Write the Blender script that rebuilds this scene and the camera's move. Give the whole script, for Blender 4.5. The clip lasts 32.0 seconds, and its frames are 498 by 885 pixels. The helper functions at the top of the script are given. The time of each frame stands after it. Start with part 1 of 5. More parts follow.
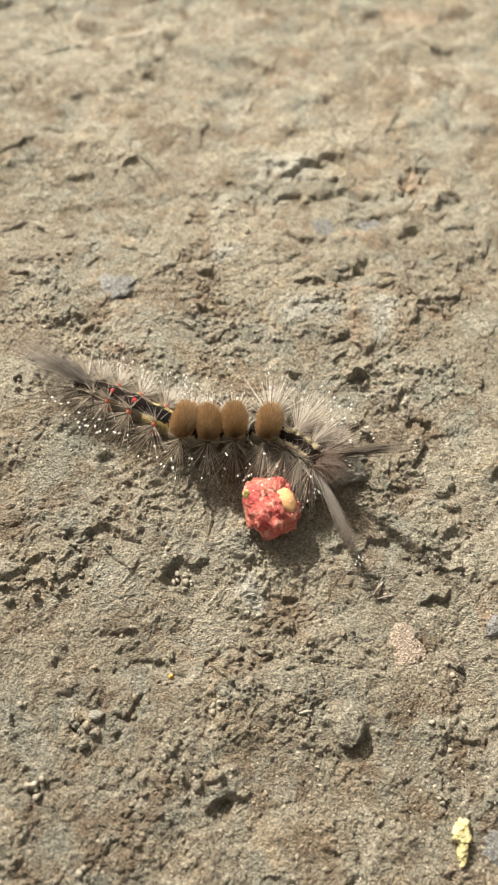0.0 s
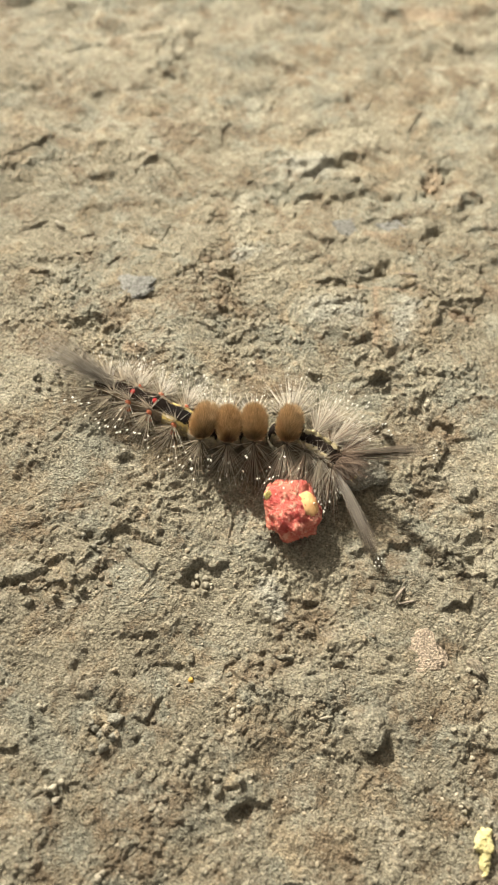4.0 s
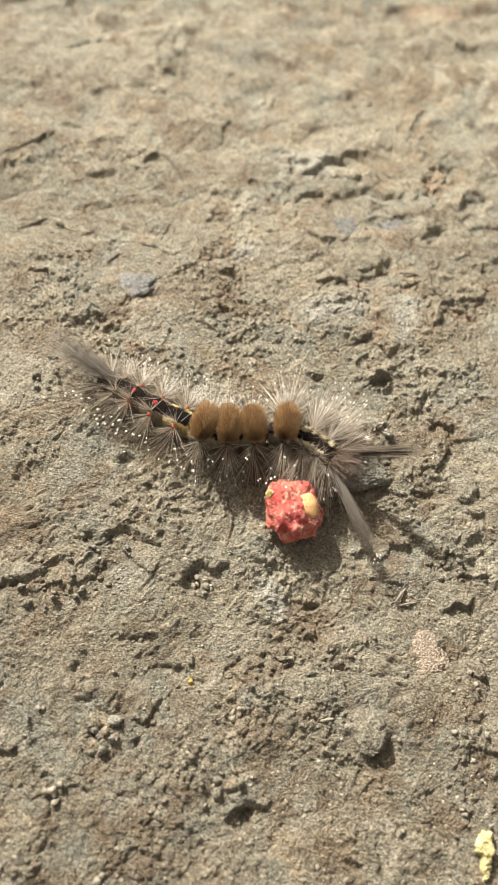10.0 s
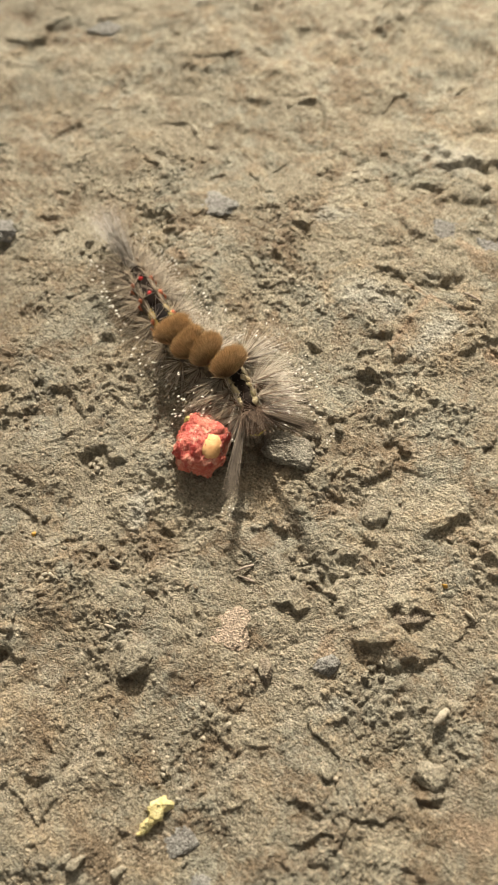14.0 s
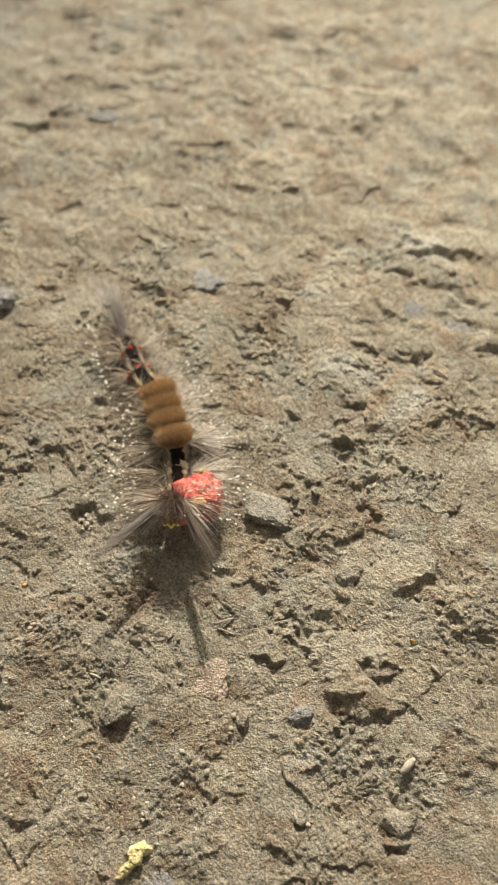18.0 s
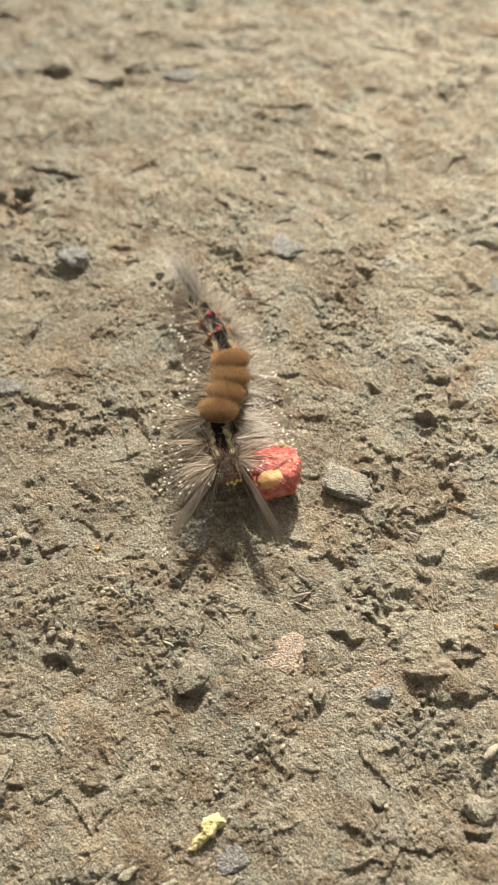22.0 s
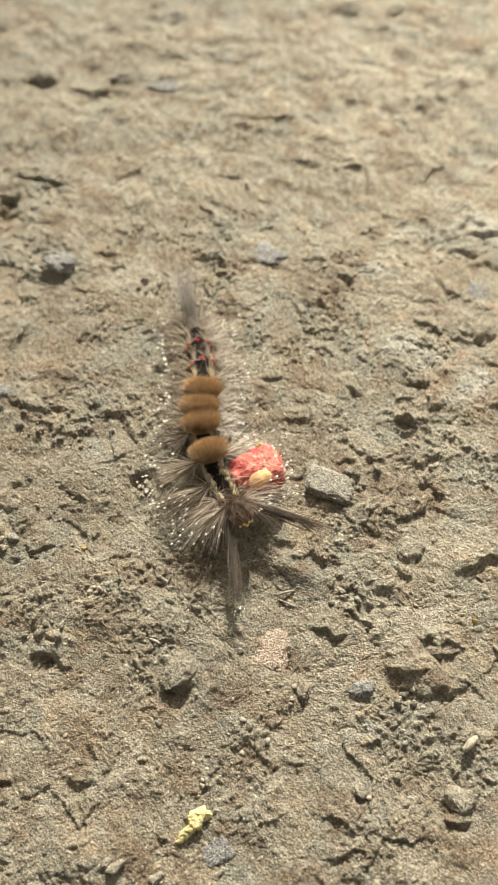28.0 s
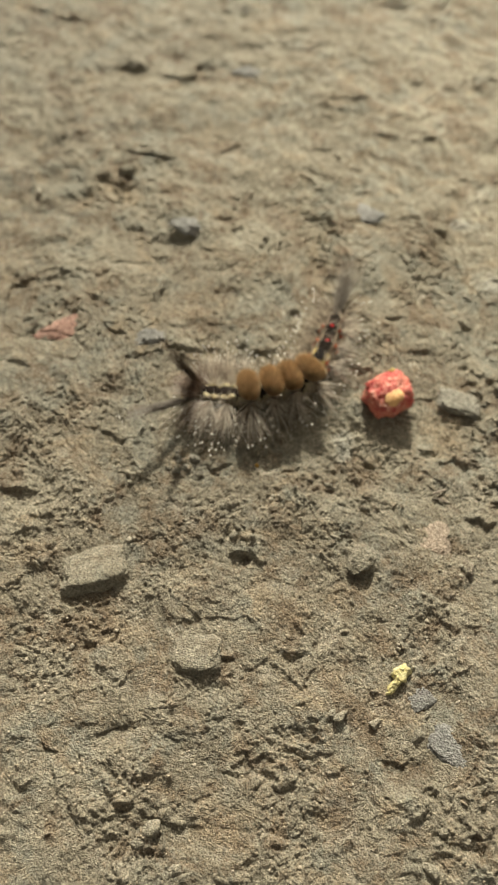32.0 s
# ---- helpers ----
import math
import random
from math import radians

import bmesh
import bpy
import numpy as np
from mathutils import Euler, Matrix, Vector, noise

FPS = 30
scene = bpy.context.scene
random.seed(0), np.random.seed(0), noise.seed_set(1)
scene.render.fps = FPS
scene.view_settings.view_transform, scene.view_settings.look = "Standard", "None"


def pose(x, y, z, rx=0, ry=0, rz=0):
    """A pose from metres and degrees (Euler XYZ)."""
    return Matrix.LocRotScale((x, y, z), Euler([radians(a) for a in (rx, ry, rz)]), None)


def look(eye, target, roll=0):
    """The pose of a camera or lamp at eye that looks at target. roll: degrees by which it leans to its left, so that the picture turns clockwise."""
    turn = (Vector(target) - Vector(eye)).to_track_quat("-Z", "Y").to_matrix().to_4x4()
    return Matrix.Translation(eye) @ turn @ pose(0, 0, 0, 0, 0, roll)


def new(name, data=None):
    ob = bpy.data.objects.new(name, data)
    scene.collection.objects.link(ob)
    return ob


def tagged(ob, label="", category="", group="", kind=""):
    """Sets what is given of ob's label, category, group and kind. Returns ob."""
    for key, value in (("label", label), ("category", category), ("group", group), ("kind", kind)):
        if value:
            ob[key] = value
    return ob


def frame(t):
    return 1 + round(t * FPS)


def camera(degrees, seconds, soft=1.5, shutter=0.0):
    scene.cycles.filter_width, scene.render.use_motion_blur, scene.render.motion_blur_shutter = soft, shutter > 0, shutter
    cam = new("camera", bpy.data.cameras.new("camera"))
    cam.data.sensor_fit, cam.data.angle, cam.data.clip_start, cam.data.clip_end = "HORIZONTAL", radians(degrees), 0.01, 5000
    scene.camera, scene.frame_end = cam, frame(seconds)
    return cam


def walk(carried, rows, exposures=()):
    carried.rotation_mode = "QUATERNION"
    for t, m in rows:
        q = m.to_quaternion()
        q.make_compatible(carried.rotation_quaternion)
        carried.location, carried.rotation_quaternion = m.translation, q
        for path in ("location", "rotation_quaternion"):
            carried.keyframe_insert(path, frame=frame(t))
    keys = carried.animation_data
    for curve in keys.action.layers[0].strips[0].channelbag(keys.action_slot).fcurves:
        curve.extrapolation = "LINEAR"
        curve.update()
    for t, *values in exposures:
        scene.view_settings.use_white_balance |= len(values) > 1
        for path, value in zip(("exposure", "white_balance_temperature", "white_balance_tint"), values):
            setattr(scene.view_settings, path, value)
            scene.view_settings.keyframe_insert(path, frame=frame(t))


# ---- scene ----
CM = 0.01
# seconds, eye in centimetres, turn to the left, pitch and lean in degrees
PATH = [
    (0, 0.220, -5.297, 11.094, -0.04, -62.87, 7.32),
    (0.5, 0.225, -5.298, 11.193, 0.26, -62.71, 7.04),
    (1, 0.217, -5.324, 11.197, 0.24, -62.57, 7.10),
    (1.5, 0.218, -5.308, 11.201, 0.27, -62.63, 7.06),
    (2, 0.149, -5.321, 11.199, 0.55, -62.60, 6.96),
    (2.5, 0.077, -5.314, 11.174, 1.21, -62.64, 6.60),
    (3, 0.080, -5.312, 11.152, 1.55, -62.74, 6.36),
    (3.5, 0.037, -5.247, 11.065, 1.44, -63.04, 6.49),
    (5.5, 0.040, -5.186, 10.992, 1.26, -63.22, 6.67),
    (6, 0.040, -5.162, 10.953, 1.00, -63.37, 6.85),
    (6.5, 0.065, -5.148, 10.982, 1.36, -63.38, 6.51),
    (7, 0.021, -5.152, 10.974, 1.30, -63.37, 6.70),
    (7.5, 0.008, -5.147, 10.975, 1.18, -63.37, 6.81),
    (8, -0.010, -5.156, 10.952, 0.74, -63.30, 7.24),
    (8.5, 0.023, -5.129, 10.933, 0.84, -63.47, 7.07),
    (9, 0.004, -5.122, 10.976, 0.87, -63.49, 7.09),
    (9.5, -0.006, -5.140, 10.984, 0.96, -63.36, 7.05),
    (10, -0.013, -5.140, 10.993, 0.93, -63.35, 7.11),
    (10.5, 0.045, -5.118, 10.939, 0.75, -63.39, 7.12),
    (11, 0.076, -5.088, 10.962, 0.92, -63.54, 6.90),
    (11.2, 0.234, -5.054, 11.169, 3.59, -63.14, 4.05),
    (11.3, -0.151, -4.888, 11.416, 2.66, -63.14, 6.17),
    (11.5, -0.294, -5.095, 11.319, 6.28, -63.28, 4.59),
    (11.7, -0.250, -5.122, 11.484, 8.62, -63.37, 4.71),
    (12, 0.876, -4.797, 11.935, 14.46, -61.96, 2.59),
    (12.5, 2.675, -4.665, 11.959, 25.92, -62.53, -1.89),
    (13, 4.166, -4.560, 10.959, 37.60, -63.51, -2.84),
    (13.1, 4.890, -4.105, 11.093, 40.56, -61.99, -5.47),
    (13.2, 5.158, -3.733, 11.379, 40.26, -61.86, -4.21),
    (13.3, 4.788, -3.639, 11.404, 35.71, -63.41, 1.60),
    (13.4, 4.012, -3.984, 10.803, 27.26, -64.30, 10.58),
    (13.5, 3.770, -4.044, 10.609, 27.90, -66.87, 10.94),
    (13.6, 4.812, -3.654, 9.782, 44.57, -68.49, -7.26),
    (13.7, 5.001, -3.825, 9.908, 47.72, -67.98, -8.55),
    (13.8, 5.392, -3.677, 9.933, 52.09, -65.83, -14.01),
    (13.9, 5.061, -3.643, 10.277, 48.40, -65.99, -10.15),
    (14, 5.111, -3.662, 10.863, 49.03, -63.94, -9.40),
    (14.5, 4.652, -4.077, 11.553, 44.65, -60.53, -2.36),
    (16.5, 5.244, -3.936, 11.467, 44.90, -60.22, -4.40),
    (17, 5.327, -3.971, 11.532, 44.69, -59.67, -4.37),
    (17.5, 5.343, -3.920, 11.568, 43.95, -59.83, -3.87),
    (18, 5.287, -4.029, 11.601, 43.88, -59.71, -3.51),
    (18.5, 5.200, -4.060, 11.521, 43.60, -59.90, -3.09),
    (19, 4.856, -4.381, 11.519, 46.64, -60.22, -4.27),
    (19.5, 4.578, -4.697, 11.575, 46.89, -60.17, -3.46),
    (20, 4.603, -4.699, 11.507, 46.76, -60.14, -3.38),
    (20.5, 4.595, -4.662, 11.343, 47.54, -60.69, -4.12),
    (21, 4.564, -4.633, 11.242, 46.94, -60.96, -3.60),
    (21.5, 4.575, -4.598, 11.193, 47.07, -61.10, -3.83),
    (22, 4.607, -4.604, 11.237, 47.52, -61.00, -4.19),
    (22.5, 4.599, -4.569, 11.256, 47.65, -61.10, -4.44),
    (23, 4.597, -4.561, 11.231, 47.16, -61.30, -4.03),
    (23.5, 4.609, -4.574, 11.194, 46.98, -61.17, -3.90),
    (24, 4.651, -4.565, 11.213, 46.90, -61.09, -3.96),
    (24.5, 4.644, -4.601, 11.221, 46.66, -61.12, -3.65),
    (25, 4.622, -4.609, 11.189, 46.91, -61.19, -3.79),
    (25.5, 4.678, -4.638, 11.251, 47.15, -60.83, -3.97),
    (27.5, 4.708, -4.777, 11.377, 45.97, -60.48, -2.81),
    (28, 4.737, -4.834, 11.389, 44.54, -60.29, -1.62),
    (28.5, 4.788, -4.765, 11.447, 44.96, -60.31, -2.30),
    (29, 4.640, -4.819, 11.367, 45.52, -60.70, -2.40),
    (29.5, 4.586, -4.924, 11.494, 47.20, -60.45, -3.46),
    (30, 4.368, -5.423, 12.223, 45.30, -59.34, -1.72),
    (30.2, 4.243, -6.222, 12.161, 44.94, -58.87, -1.48),
    (30.5, 4.466, -7.503, 11.819, 42.76, -58.94, -0.55),
    (30.7, 4.624, -7.840, 12.171, 41.82, -60.21, -0.55),
    (31, 4.255, -8.669, 12.540, 40.39, -59.73, -0.08),
    (31.5, 3.969, -8.981, 12.197, 37.80, -59.56, 1.51),
    (32, 3.371, -8.865, 12.160, 35.51, -59.43, 3.59),
]


def aim(x, y, z, yaw, pitch, lean):
    """A camera pose from centimetres and degrees."""
    return pose(x * CM, y * CM, z * CM, 0, 0, yaw) @ pose(0, 0, 0, 90 + pitch) @ pose(0, 0, 0, 0, 0, lean)


cam = camera(34.6, 32.0, soft=1.0)
cam.data.dof.use_dof = True
cam.data.dof.focus_distance = 0.114
cam.data.dof.aperture_fstop = 29.0
walk(cam, [(t, aim(*row)) for t, *row in PATH], exposures=[(0, 1.08, 6100, 10), (2.3, 1.08, 6100, 10), (3, 1.09, 6420, 5), (3.5, 1.09, 6420, 5), (5.5, 1.09, 6100, 10), (11, 1.08, 6100, 10), (13, 1.05, 6320, 10), (14, 0.94, 6670, 10), (17, 0.98, 6420, 10), (18, 0.90, 6350, 10), (19, 0.92, 6370, 10), (20, 1.07, 6670, 5), (21, 1.07, 6440, 10), (22, 1.07, 6270, 10), (25, 1.12, 6370, 8), (28, 1.14, 6220, 8), (29, 1.11, 6300, 10), (30, 1.10, 6220, 7), (31, 0.92, 6320, 10), (32, 0.77, 6420, 5)])

# ---- light ----
SUN_AWAY = Vector((-0.62, 0.785, 0.70))   # towards the sun
elevation = math.atan2(SUN_AWAY.z, math.hypot(SUN_AWAY.x, SUN_AWAY.y))
sky_world = bpy.data.worlds.new("sky")
scene.world = sky_world
sky_world.use_nodes = True
wn = sky_world.node_tree
sky = wn.nodes.new("ShaderNodeTexSky")
sky.sky_type, sky.sun_disc = "NISHITA", False
sky.sun_elevation = elevation
sky.air_density, sky.dust_density, sky.ozone_density = 0.7, 5.0, 0.3   # a hazy sky
sky.sun_rotation = math.atan2(SUN_AWAY.x, SUN_AWAY.y)
wn.nodes["Background"].inputs["Strength"].default_value = 0.071
haze = wn.nodes.new("ShaderNodeHueSaturation")
haze.inputs["Saturation"].default_value = 0.05
wn.links.new(sky.outputs[0], haze.inputs["Color"])
warm = wn.nodes.new("ShaderNodeMix")     # warm dust in the evening air
warm.data_type, warm.blend_type = "RGBA", "MULTIPLY"
warm.inputs["Factor"].default_value = 1.0
warm.inputs["B"].default_value = (1.0, 0.88, 0.71, 1)
wn.links.new(haze.outputs[0], warm.inputs["A"])
wn.links.new(warm.outputs["Result"], wn.nodes["Background"].inputs["Color"])
sun = new("sun", bpy.data.lights.new("sun", "SUN"))
sun.data.energy, sun.data.angle, sun.data.color = 3.75, radians(0.7), (1.0, 0.90, 0.74)
sun.matrix_world = look(SUN_AWAY * 2, (0, 0, 0))


# ---- materials ----
class Nodes:
    """A short way to write a node material. Lengths are in centimetres."""

    def __init__(self, name, rough=0.8, spec=0.3):
        self.mat = bpy.data.materials.new(name)
        self.mat.use_nodes = True
        self.tree = self.mat.node_tree
        self.out = self.tree.nodes["Material Output"]
        self.bsdf = self.tree.nodes["Principled BSDF"]
        self.bsdf.inputs["Roughness"].default_value = rough
        self.bsdf.inputs["Specular IOR Level"].default_value = spec
        coords = self.tree.nodes.new("ShaderNodeTexCoord")
        scale = self.tree.nodes.new("ShaderNodeVectorMath")
        scale.operation = "SCALE"
        scale.inputs["Scale"].default_value = 100.0
        self.tree.links.new(coords.outputs["Object"], scale.inputs[0])
        self.at = scale.outputs[0]

    def put(self, value, socket):
        if isinstance(value, (int, float)):
            socket.default_value = value
        elif isinstance(value, tuple):
            socket.default_value = (*value, 1.0)[: len(socket.default_value)]
        else:
            self.tree.links.new(value, socket)

    def noise(self, size, detail=4.0, rough=0.6, warp=0.0, shift=0.0):
        n = self.tree.nodes.new("ShaderNodeTexNoise")
        at = self.at
        if shift:
            add = self.tree.nodes.new("ShaderNodeVectorMath")
            self.tree.links.new(at, add.inputs[0])
            add.inputs[1].default_value = (shift, shift * 1.7, shift * 0.3)
            at = add.outputs[0]
        self.tree.links.new(at, n.inputs["Vector"])
        for key, v in (("Scale", 1 / size), ("Detail", detail), ("Roughness", rough), ("Distortion", warp)):
            n.inputs[key].default_value = v
        return n.outputs[0]

    def cells(self, size, feature="F1"):
        n = self.tree.nodes.new("ShaderNodeTexVoronoi")
        n.feature = feature
        self.tree.links.new(self.at, n.inputs["Vector"])
        n.inputs["Scale"].default_value = 1 / size
        return n.outputs["Distance"]

    def ramp(self, value, *stops):
        r = self.tree.nodes.new("ShaderNodeValToRGB")
        while len(r.color_ramp.elements) < len(stops):
            r.color_ramp.elements.new(0.5)
        for e, (pos, c) in zip(r.color_ramp.elements, stops):
            e.position = pos
            e.color = (c, c, c, 1) if isinstance(c, (int, float)) else (*c, 1)
        self.put(value, r.inputs[0])
        return r.outputs[0]

    def mix(self, fac, a, b, kind="MIX"):
        m = self.tree.nodes.new("ShaderNodeMix")
        m.data_type, m.blend_type = "RGBA", kind
        self.put(fac, m.inputs["Factor"])
        self.put(a, m.inputs["A"])
        self.put(b, m.inputs["B"])
        return m.outputs["Result"]

    def maths(self, op, a, b=0.0):
        m = self.tree.nodes.new("ShaderNodeMath")
        m.operation = op
        self.put(a, m.inputs[0])
        self.put(b, m.inputs[1])
        return m.outputs[0]

    def axis(self, n):
        s = self.tree.nodes.new("ShaderNodeSeparateXYZ")
        self.tree.links.new(self.at, s.inputs[0])
        return s.outputs[n]

    def stain(self, ax, ay, bx, by, wide):
        """1 along an uneven streak from a to b, 0 away from it."""
        long = max(1e-3, math.hypot(bx - ax, by - ay))
        ux, uy = (bx - ax) / long, (by - ay) / long
        dx, dy = self.maths("SUBTRACT", self.axis(0), ax), self.maths("SUBTRACT", self.axis(1), ay)
        along = self.maths("ADD", self.maths("MULTIPLY", dx, ux), self.maths("MULTIPLY", dy, uy))
        past = self.maths("SUBTRACT", along, self.maths("MINIMUM", self.maths("MAXIMUM", along, 0.0), long))
        off = self.maths("SUBTRACT", self.maths("MULTIPLY", dy, ux), self.maths("MULTIPLY", dx, uy))
        d = self.maths("SQRT", self.maths("ADD", self.maths("MULTIPLY", off, off), self.maths("MULTIPLY", past, past)))
        d = self.maths("ADD", self.maths("DIVIDE", d, wide), self.maths("MULTIPLY", self.maths("SUBTRACT", self.noise(0.3, 5, 0.75), 0.5), 3.0))
        return self.ramp(d, (0.3, 0.75), (1.0, 0.0))

    def random(self):
        return self.tree.nodes.new("ShaderNodeObjectInfo").outputs["Random"]

    def island(self):
        return self.tree.nodes.new("ShaderNodeNewGeometry").outputs["Random Per Island"]

    def bump(self, height, strength, depth_cm):
        b = self.tree.nodes.new("ShaderNodeBump")
        b.inputs["Strength"].default_value = strength
        b.inputs["Distance"].default_value = depth_cm * CM
        self.put(height, b.inputs["Height"])
        self.tree.links.new(b.outputs[0], self.bsdf.inputs["Normal"])

    def done(self, color, rough=None, see_through=0.0, glow=None):
        self.put(color, self.bsdf.inputs["Base Color"])
        if rough is not None:
            self.put(rough, self.bsdf.inputs["Roughness"])
        if see_through:
            t = self.tree.nodes.new("ShaderNodeBsdfTranslucent")
            self.put(color, t.inputs["Color"])
            m = self.tree.nodes.new("ShaderNodeMixShader")
            m.inputs[0].default_value = see_through
            self.tree.links.new(self.bsdf.outputs[0], m.inputs[1])
            self.tree.links.new(t.outputs[0], m.inputs[2])
            self.tree.links.new(m.outputs[0], self.out.inputs["Surface"])
        return self.mat


def ground_material(name="weathered_mortar", tint=(1.0, 1.0, 1.0), share=0.0, shift=0.0):
    """Sandy weathered mortar. tint and share: for stones that lie in it, dusted with it."""
    n = Nodes(name, 0.8, 0.30)
    n.bsdf.inputs["Sheen Weight"].default_value = 0.12
    n.bsdf.inputs["Sheen Roughness"].default_value = 0.45
    n.bsdf.inputs["Sheen Tint"].default_value = (1.0, 0.93, 0.80, 1)
    broad = n.noise(2.6, 6, 0.66, 0.3, shift)
    blot = n.noise(0.75, 6, 0.7, 0.5, shift)
    c = n.mix(n.ramp(broad, (0.42, 0.0), (0.58, 1.0)), (0.345, 0.302, 0.222), (0.430, 0.385, 0.290))
    c = n.mix(n.ramp(n.noise(1.1, 6, 0.7, 0.5, 83.0 + shift), (0.49, 0.0), (0.60, 0.9)), c, (0.350, 0.338, 0.272))
    c = n.mix(n.ramp(n.noise(0.9, 6, 0.72, 0.6, 31.0 + shift), (0.53, 0.0), (0.64, 0.65)), c, (0.47, 0.365, 0.240))
    c = n.mix(n.ramp(n.noise(0.7, 6, 0.75, 0.4, 57.0 + shift), (0.50, 0.0), (0.61, 0.78)), c, (0.250, 0.178, 0.112))
    c = n.mix(n.ramp(n.noise(0.5, 6, 0.75, 0.5, 23.0 + shift), (0.54, 0.0), (0.64, 0.65)), c, (0.55, 0.50, 0.395))
    if share:
        c = n.mix(share, c, tint)
    else:
        # rust along a crack and where iron lies in the mortar
        for ax, ay, bx, by, wide in ((1.69, 3.64, 1.75, 2.48, 0.07), (1.25, 3.62, 2.30, 3.72, 0.06), (1.45, 4.80, 1.80, 4.84, 0.13), (2.1, 11.3, 2.9, 11.4, 0.32), (3.05, 3.30, 3.35, 3.30, 0.16), (2.60, 6.2, 2.64, 6.6, 0.22), (-2.25, 1.75, -2.1, 1.8, 0.16), (3.84, -1.7, 3.93, -1.95, 0.17), (6.5, -2.5, 6.9, -2.3, 0.30)):
            c = n.mix(n.stain(ax, ay, bx, by, wide), c, (0.44, 0.325, 0.225))
        # chalky, paler faces
        for ax, ay, bx, by, wide in ((0.80, 3.00, 1.30, 3.10, 0.34), (2.12, 2.80, 2.30, 3.40, 0.28), (-0.75, 4.00, -0.45, 4.10, 0.20), (0.1, 6.3, 0.5, 6.4, 0.45), (4.40, -2.45, 4.45, -2.30, 0.12), (0.45, -1.85, 0.60, -2.1, 0.22)):
            c = n.mix(n.stain(ax, ay, bx, by, wide), c, (0.53, 0.515, 0.445))
    c = n.mix(1.0, c, n.ramp(n.noise(0.11, 6, 0.85, 0.0, 3.0), (0.36, 0.68), (0.50, 1.0), (0.64, 1.24)), "MULTIPLY")
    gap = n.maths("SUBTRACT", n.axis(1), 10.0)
    far_sheen = n.maths("SQRT", n.maths("ADD", n.maths("MULTIPLY", gap, gap), n.maths("MULTIPLY", n.axis(0), n.axis(0))))
    far_sheen = n.maths("MULTIPLY", far_sheen, 0.05)
    c = n.mix(1.0, c, n.ramp(far_sheen, (0.15, 1.36), (0.70, 0.92)), "MULTIPLY")     # far ground's sheen toward the sun, put into the colour as a paler stretch
    c = n.mix(1.0, c, n.ramp(n.noise(0.035, 3, 0.7, 0.0, 12.0), (0.36, 0.52), (0.50, 1.0), (0.64, 1.44)), "MULTIPLY")
    c = n.mix(1.0, c, (0.668, 0.676, 0.680), "MULTIPLY")
    grain = n.ramp(n.noise(0.030, 2, 0.7), (0.30, 0.0), (0.70, 1.0))
    n.bump(grain, 1.0, 0.028)
    return n.done(c, n.ramp(blot, (0.3, 0.62), (0.7, 0.85)))


def stone_material(name, a, b, size=0.25, relief=0.05):
    n = Nodes(name, 0.66, 0.4)
    c = n.mix(n.ramp(n.noise(size, 5, 0.65), (0.36, 0.0), (0.66, 1.0)), a, b)
    c = n.mix(n.ramp(n.noise(0.04, 3, 0.6), (0.60, 0.0), (0.72, 0.5)), c, tuple(min(1.0, 1.5 * v) for v in b))
    n.bump(n.noise(0.06, 5, 0.75), 0.9, relief)
    return n.done(c)


def hair_material(name, a, b, clear=0.35, rough=0.45):
    n = Nodes(name, rough, 0.5 if rough < 0.6 else 0.1)
    return n.done(n.mix(n.island(), a, b), see_through=clear)


def skin_material(name, stripe, line, side, line_at=0.12):
    """Caterpillar skin: a dark stripe along the back, a pale line beside it and mottled sides."""
    n = Nodes(name, 0.9, 0.05)
    off = n.maths("ABSOLUTE", n.axis(1))
    off = n.maths("ADD", off, n.maths("MULTIPLY", n.maths("SUBTRACT", n.noise(0.05, 3), 0.5), 0.16))
    sides = n.mix(n.ramp(n.noise(0.05, 3, 0.7), (0.35, 0.0), (0.68, 1.0)), tuple(0.35 * v for v in side), side)
    beside = n.ramp(off, (line_at + 0.025, 1.0), (line_at + 0.04, 0.0))
    c = n.mix(beside, sides, line)
    c = n.mix(n.ramp(off, (line_at - 0.02, 1.0), (line_at, 0.0)), c, stripe)
    n.bump(n.noise(0.03, 3), 0.6, 0.02)
    return n.done(c)


def fruit_material():
    n = Nodes("fruit_pulp", 0.38, 0.5)
    n.bsdf.inputs["Subsurface Weight"].default_value = 0.15
    n.bsdf.inputs["Subsurface Radius"].default_value = (1.0, 0.35, 0.25)
    n.bsdf.inputs["Subsurface Scale"].default_value = 0.08 * CM
    c = n.mix(n.ramp(n.noise(0.22, 4, 0.6, 0.3), (0.38, 0.0), (0.62, 1.0)), (0.52, 0.072, 0.065), (0.72, 0.24, 0.175))
    c = n.mix(n.ramp(n.noise(0.13, 4, 0.7, 0.0, 14.0), (0.52, 0.0), (0.63, 0.65)), c, (0.86, 0.52, 0.38))
    n.bump(n.mix(0.18, n.noise(0.07, 5, 0.75), n.ramp(n.cells(0.06), (0.0, 1.0), (0.8, 0.0))), 0.9, 0.075)
    return n.done(c)


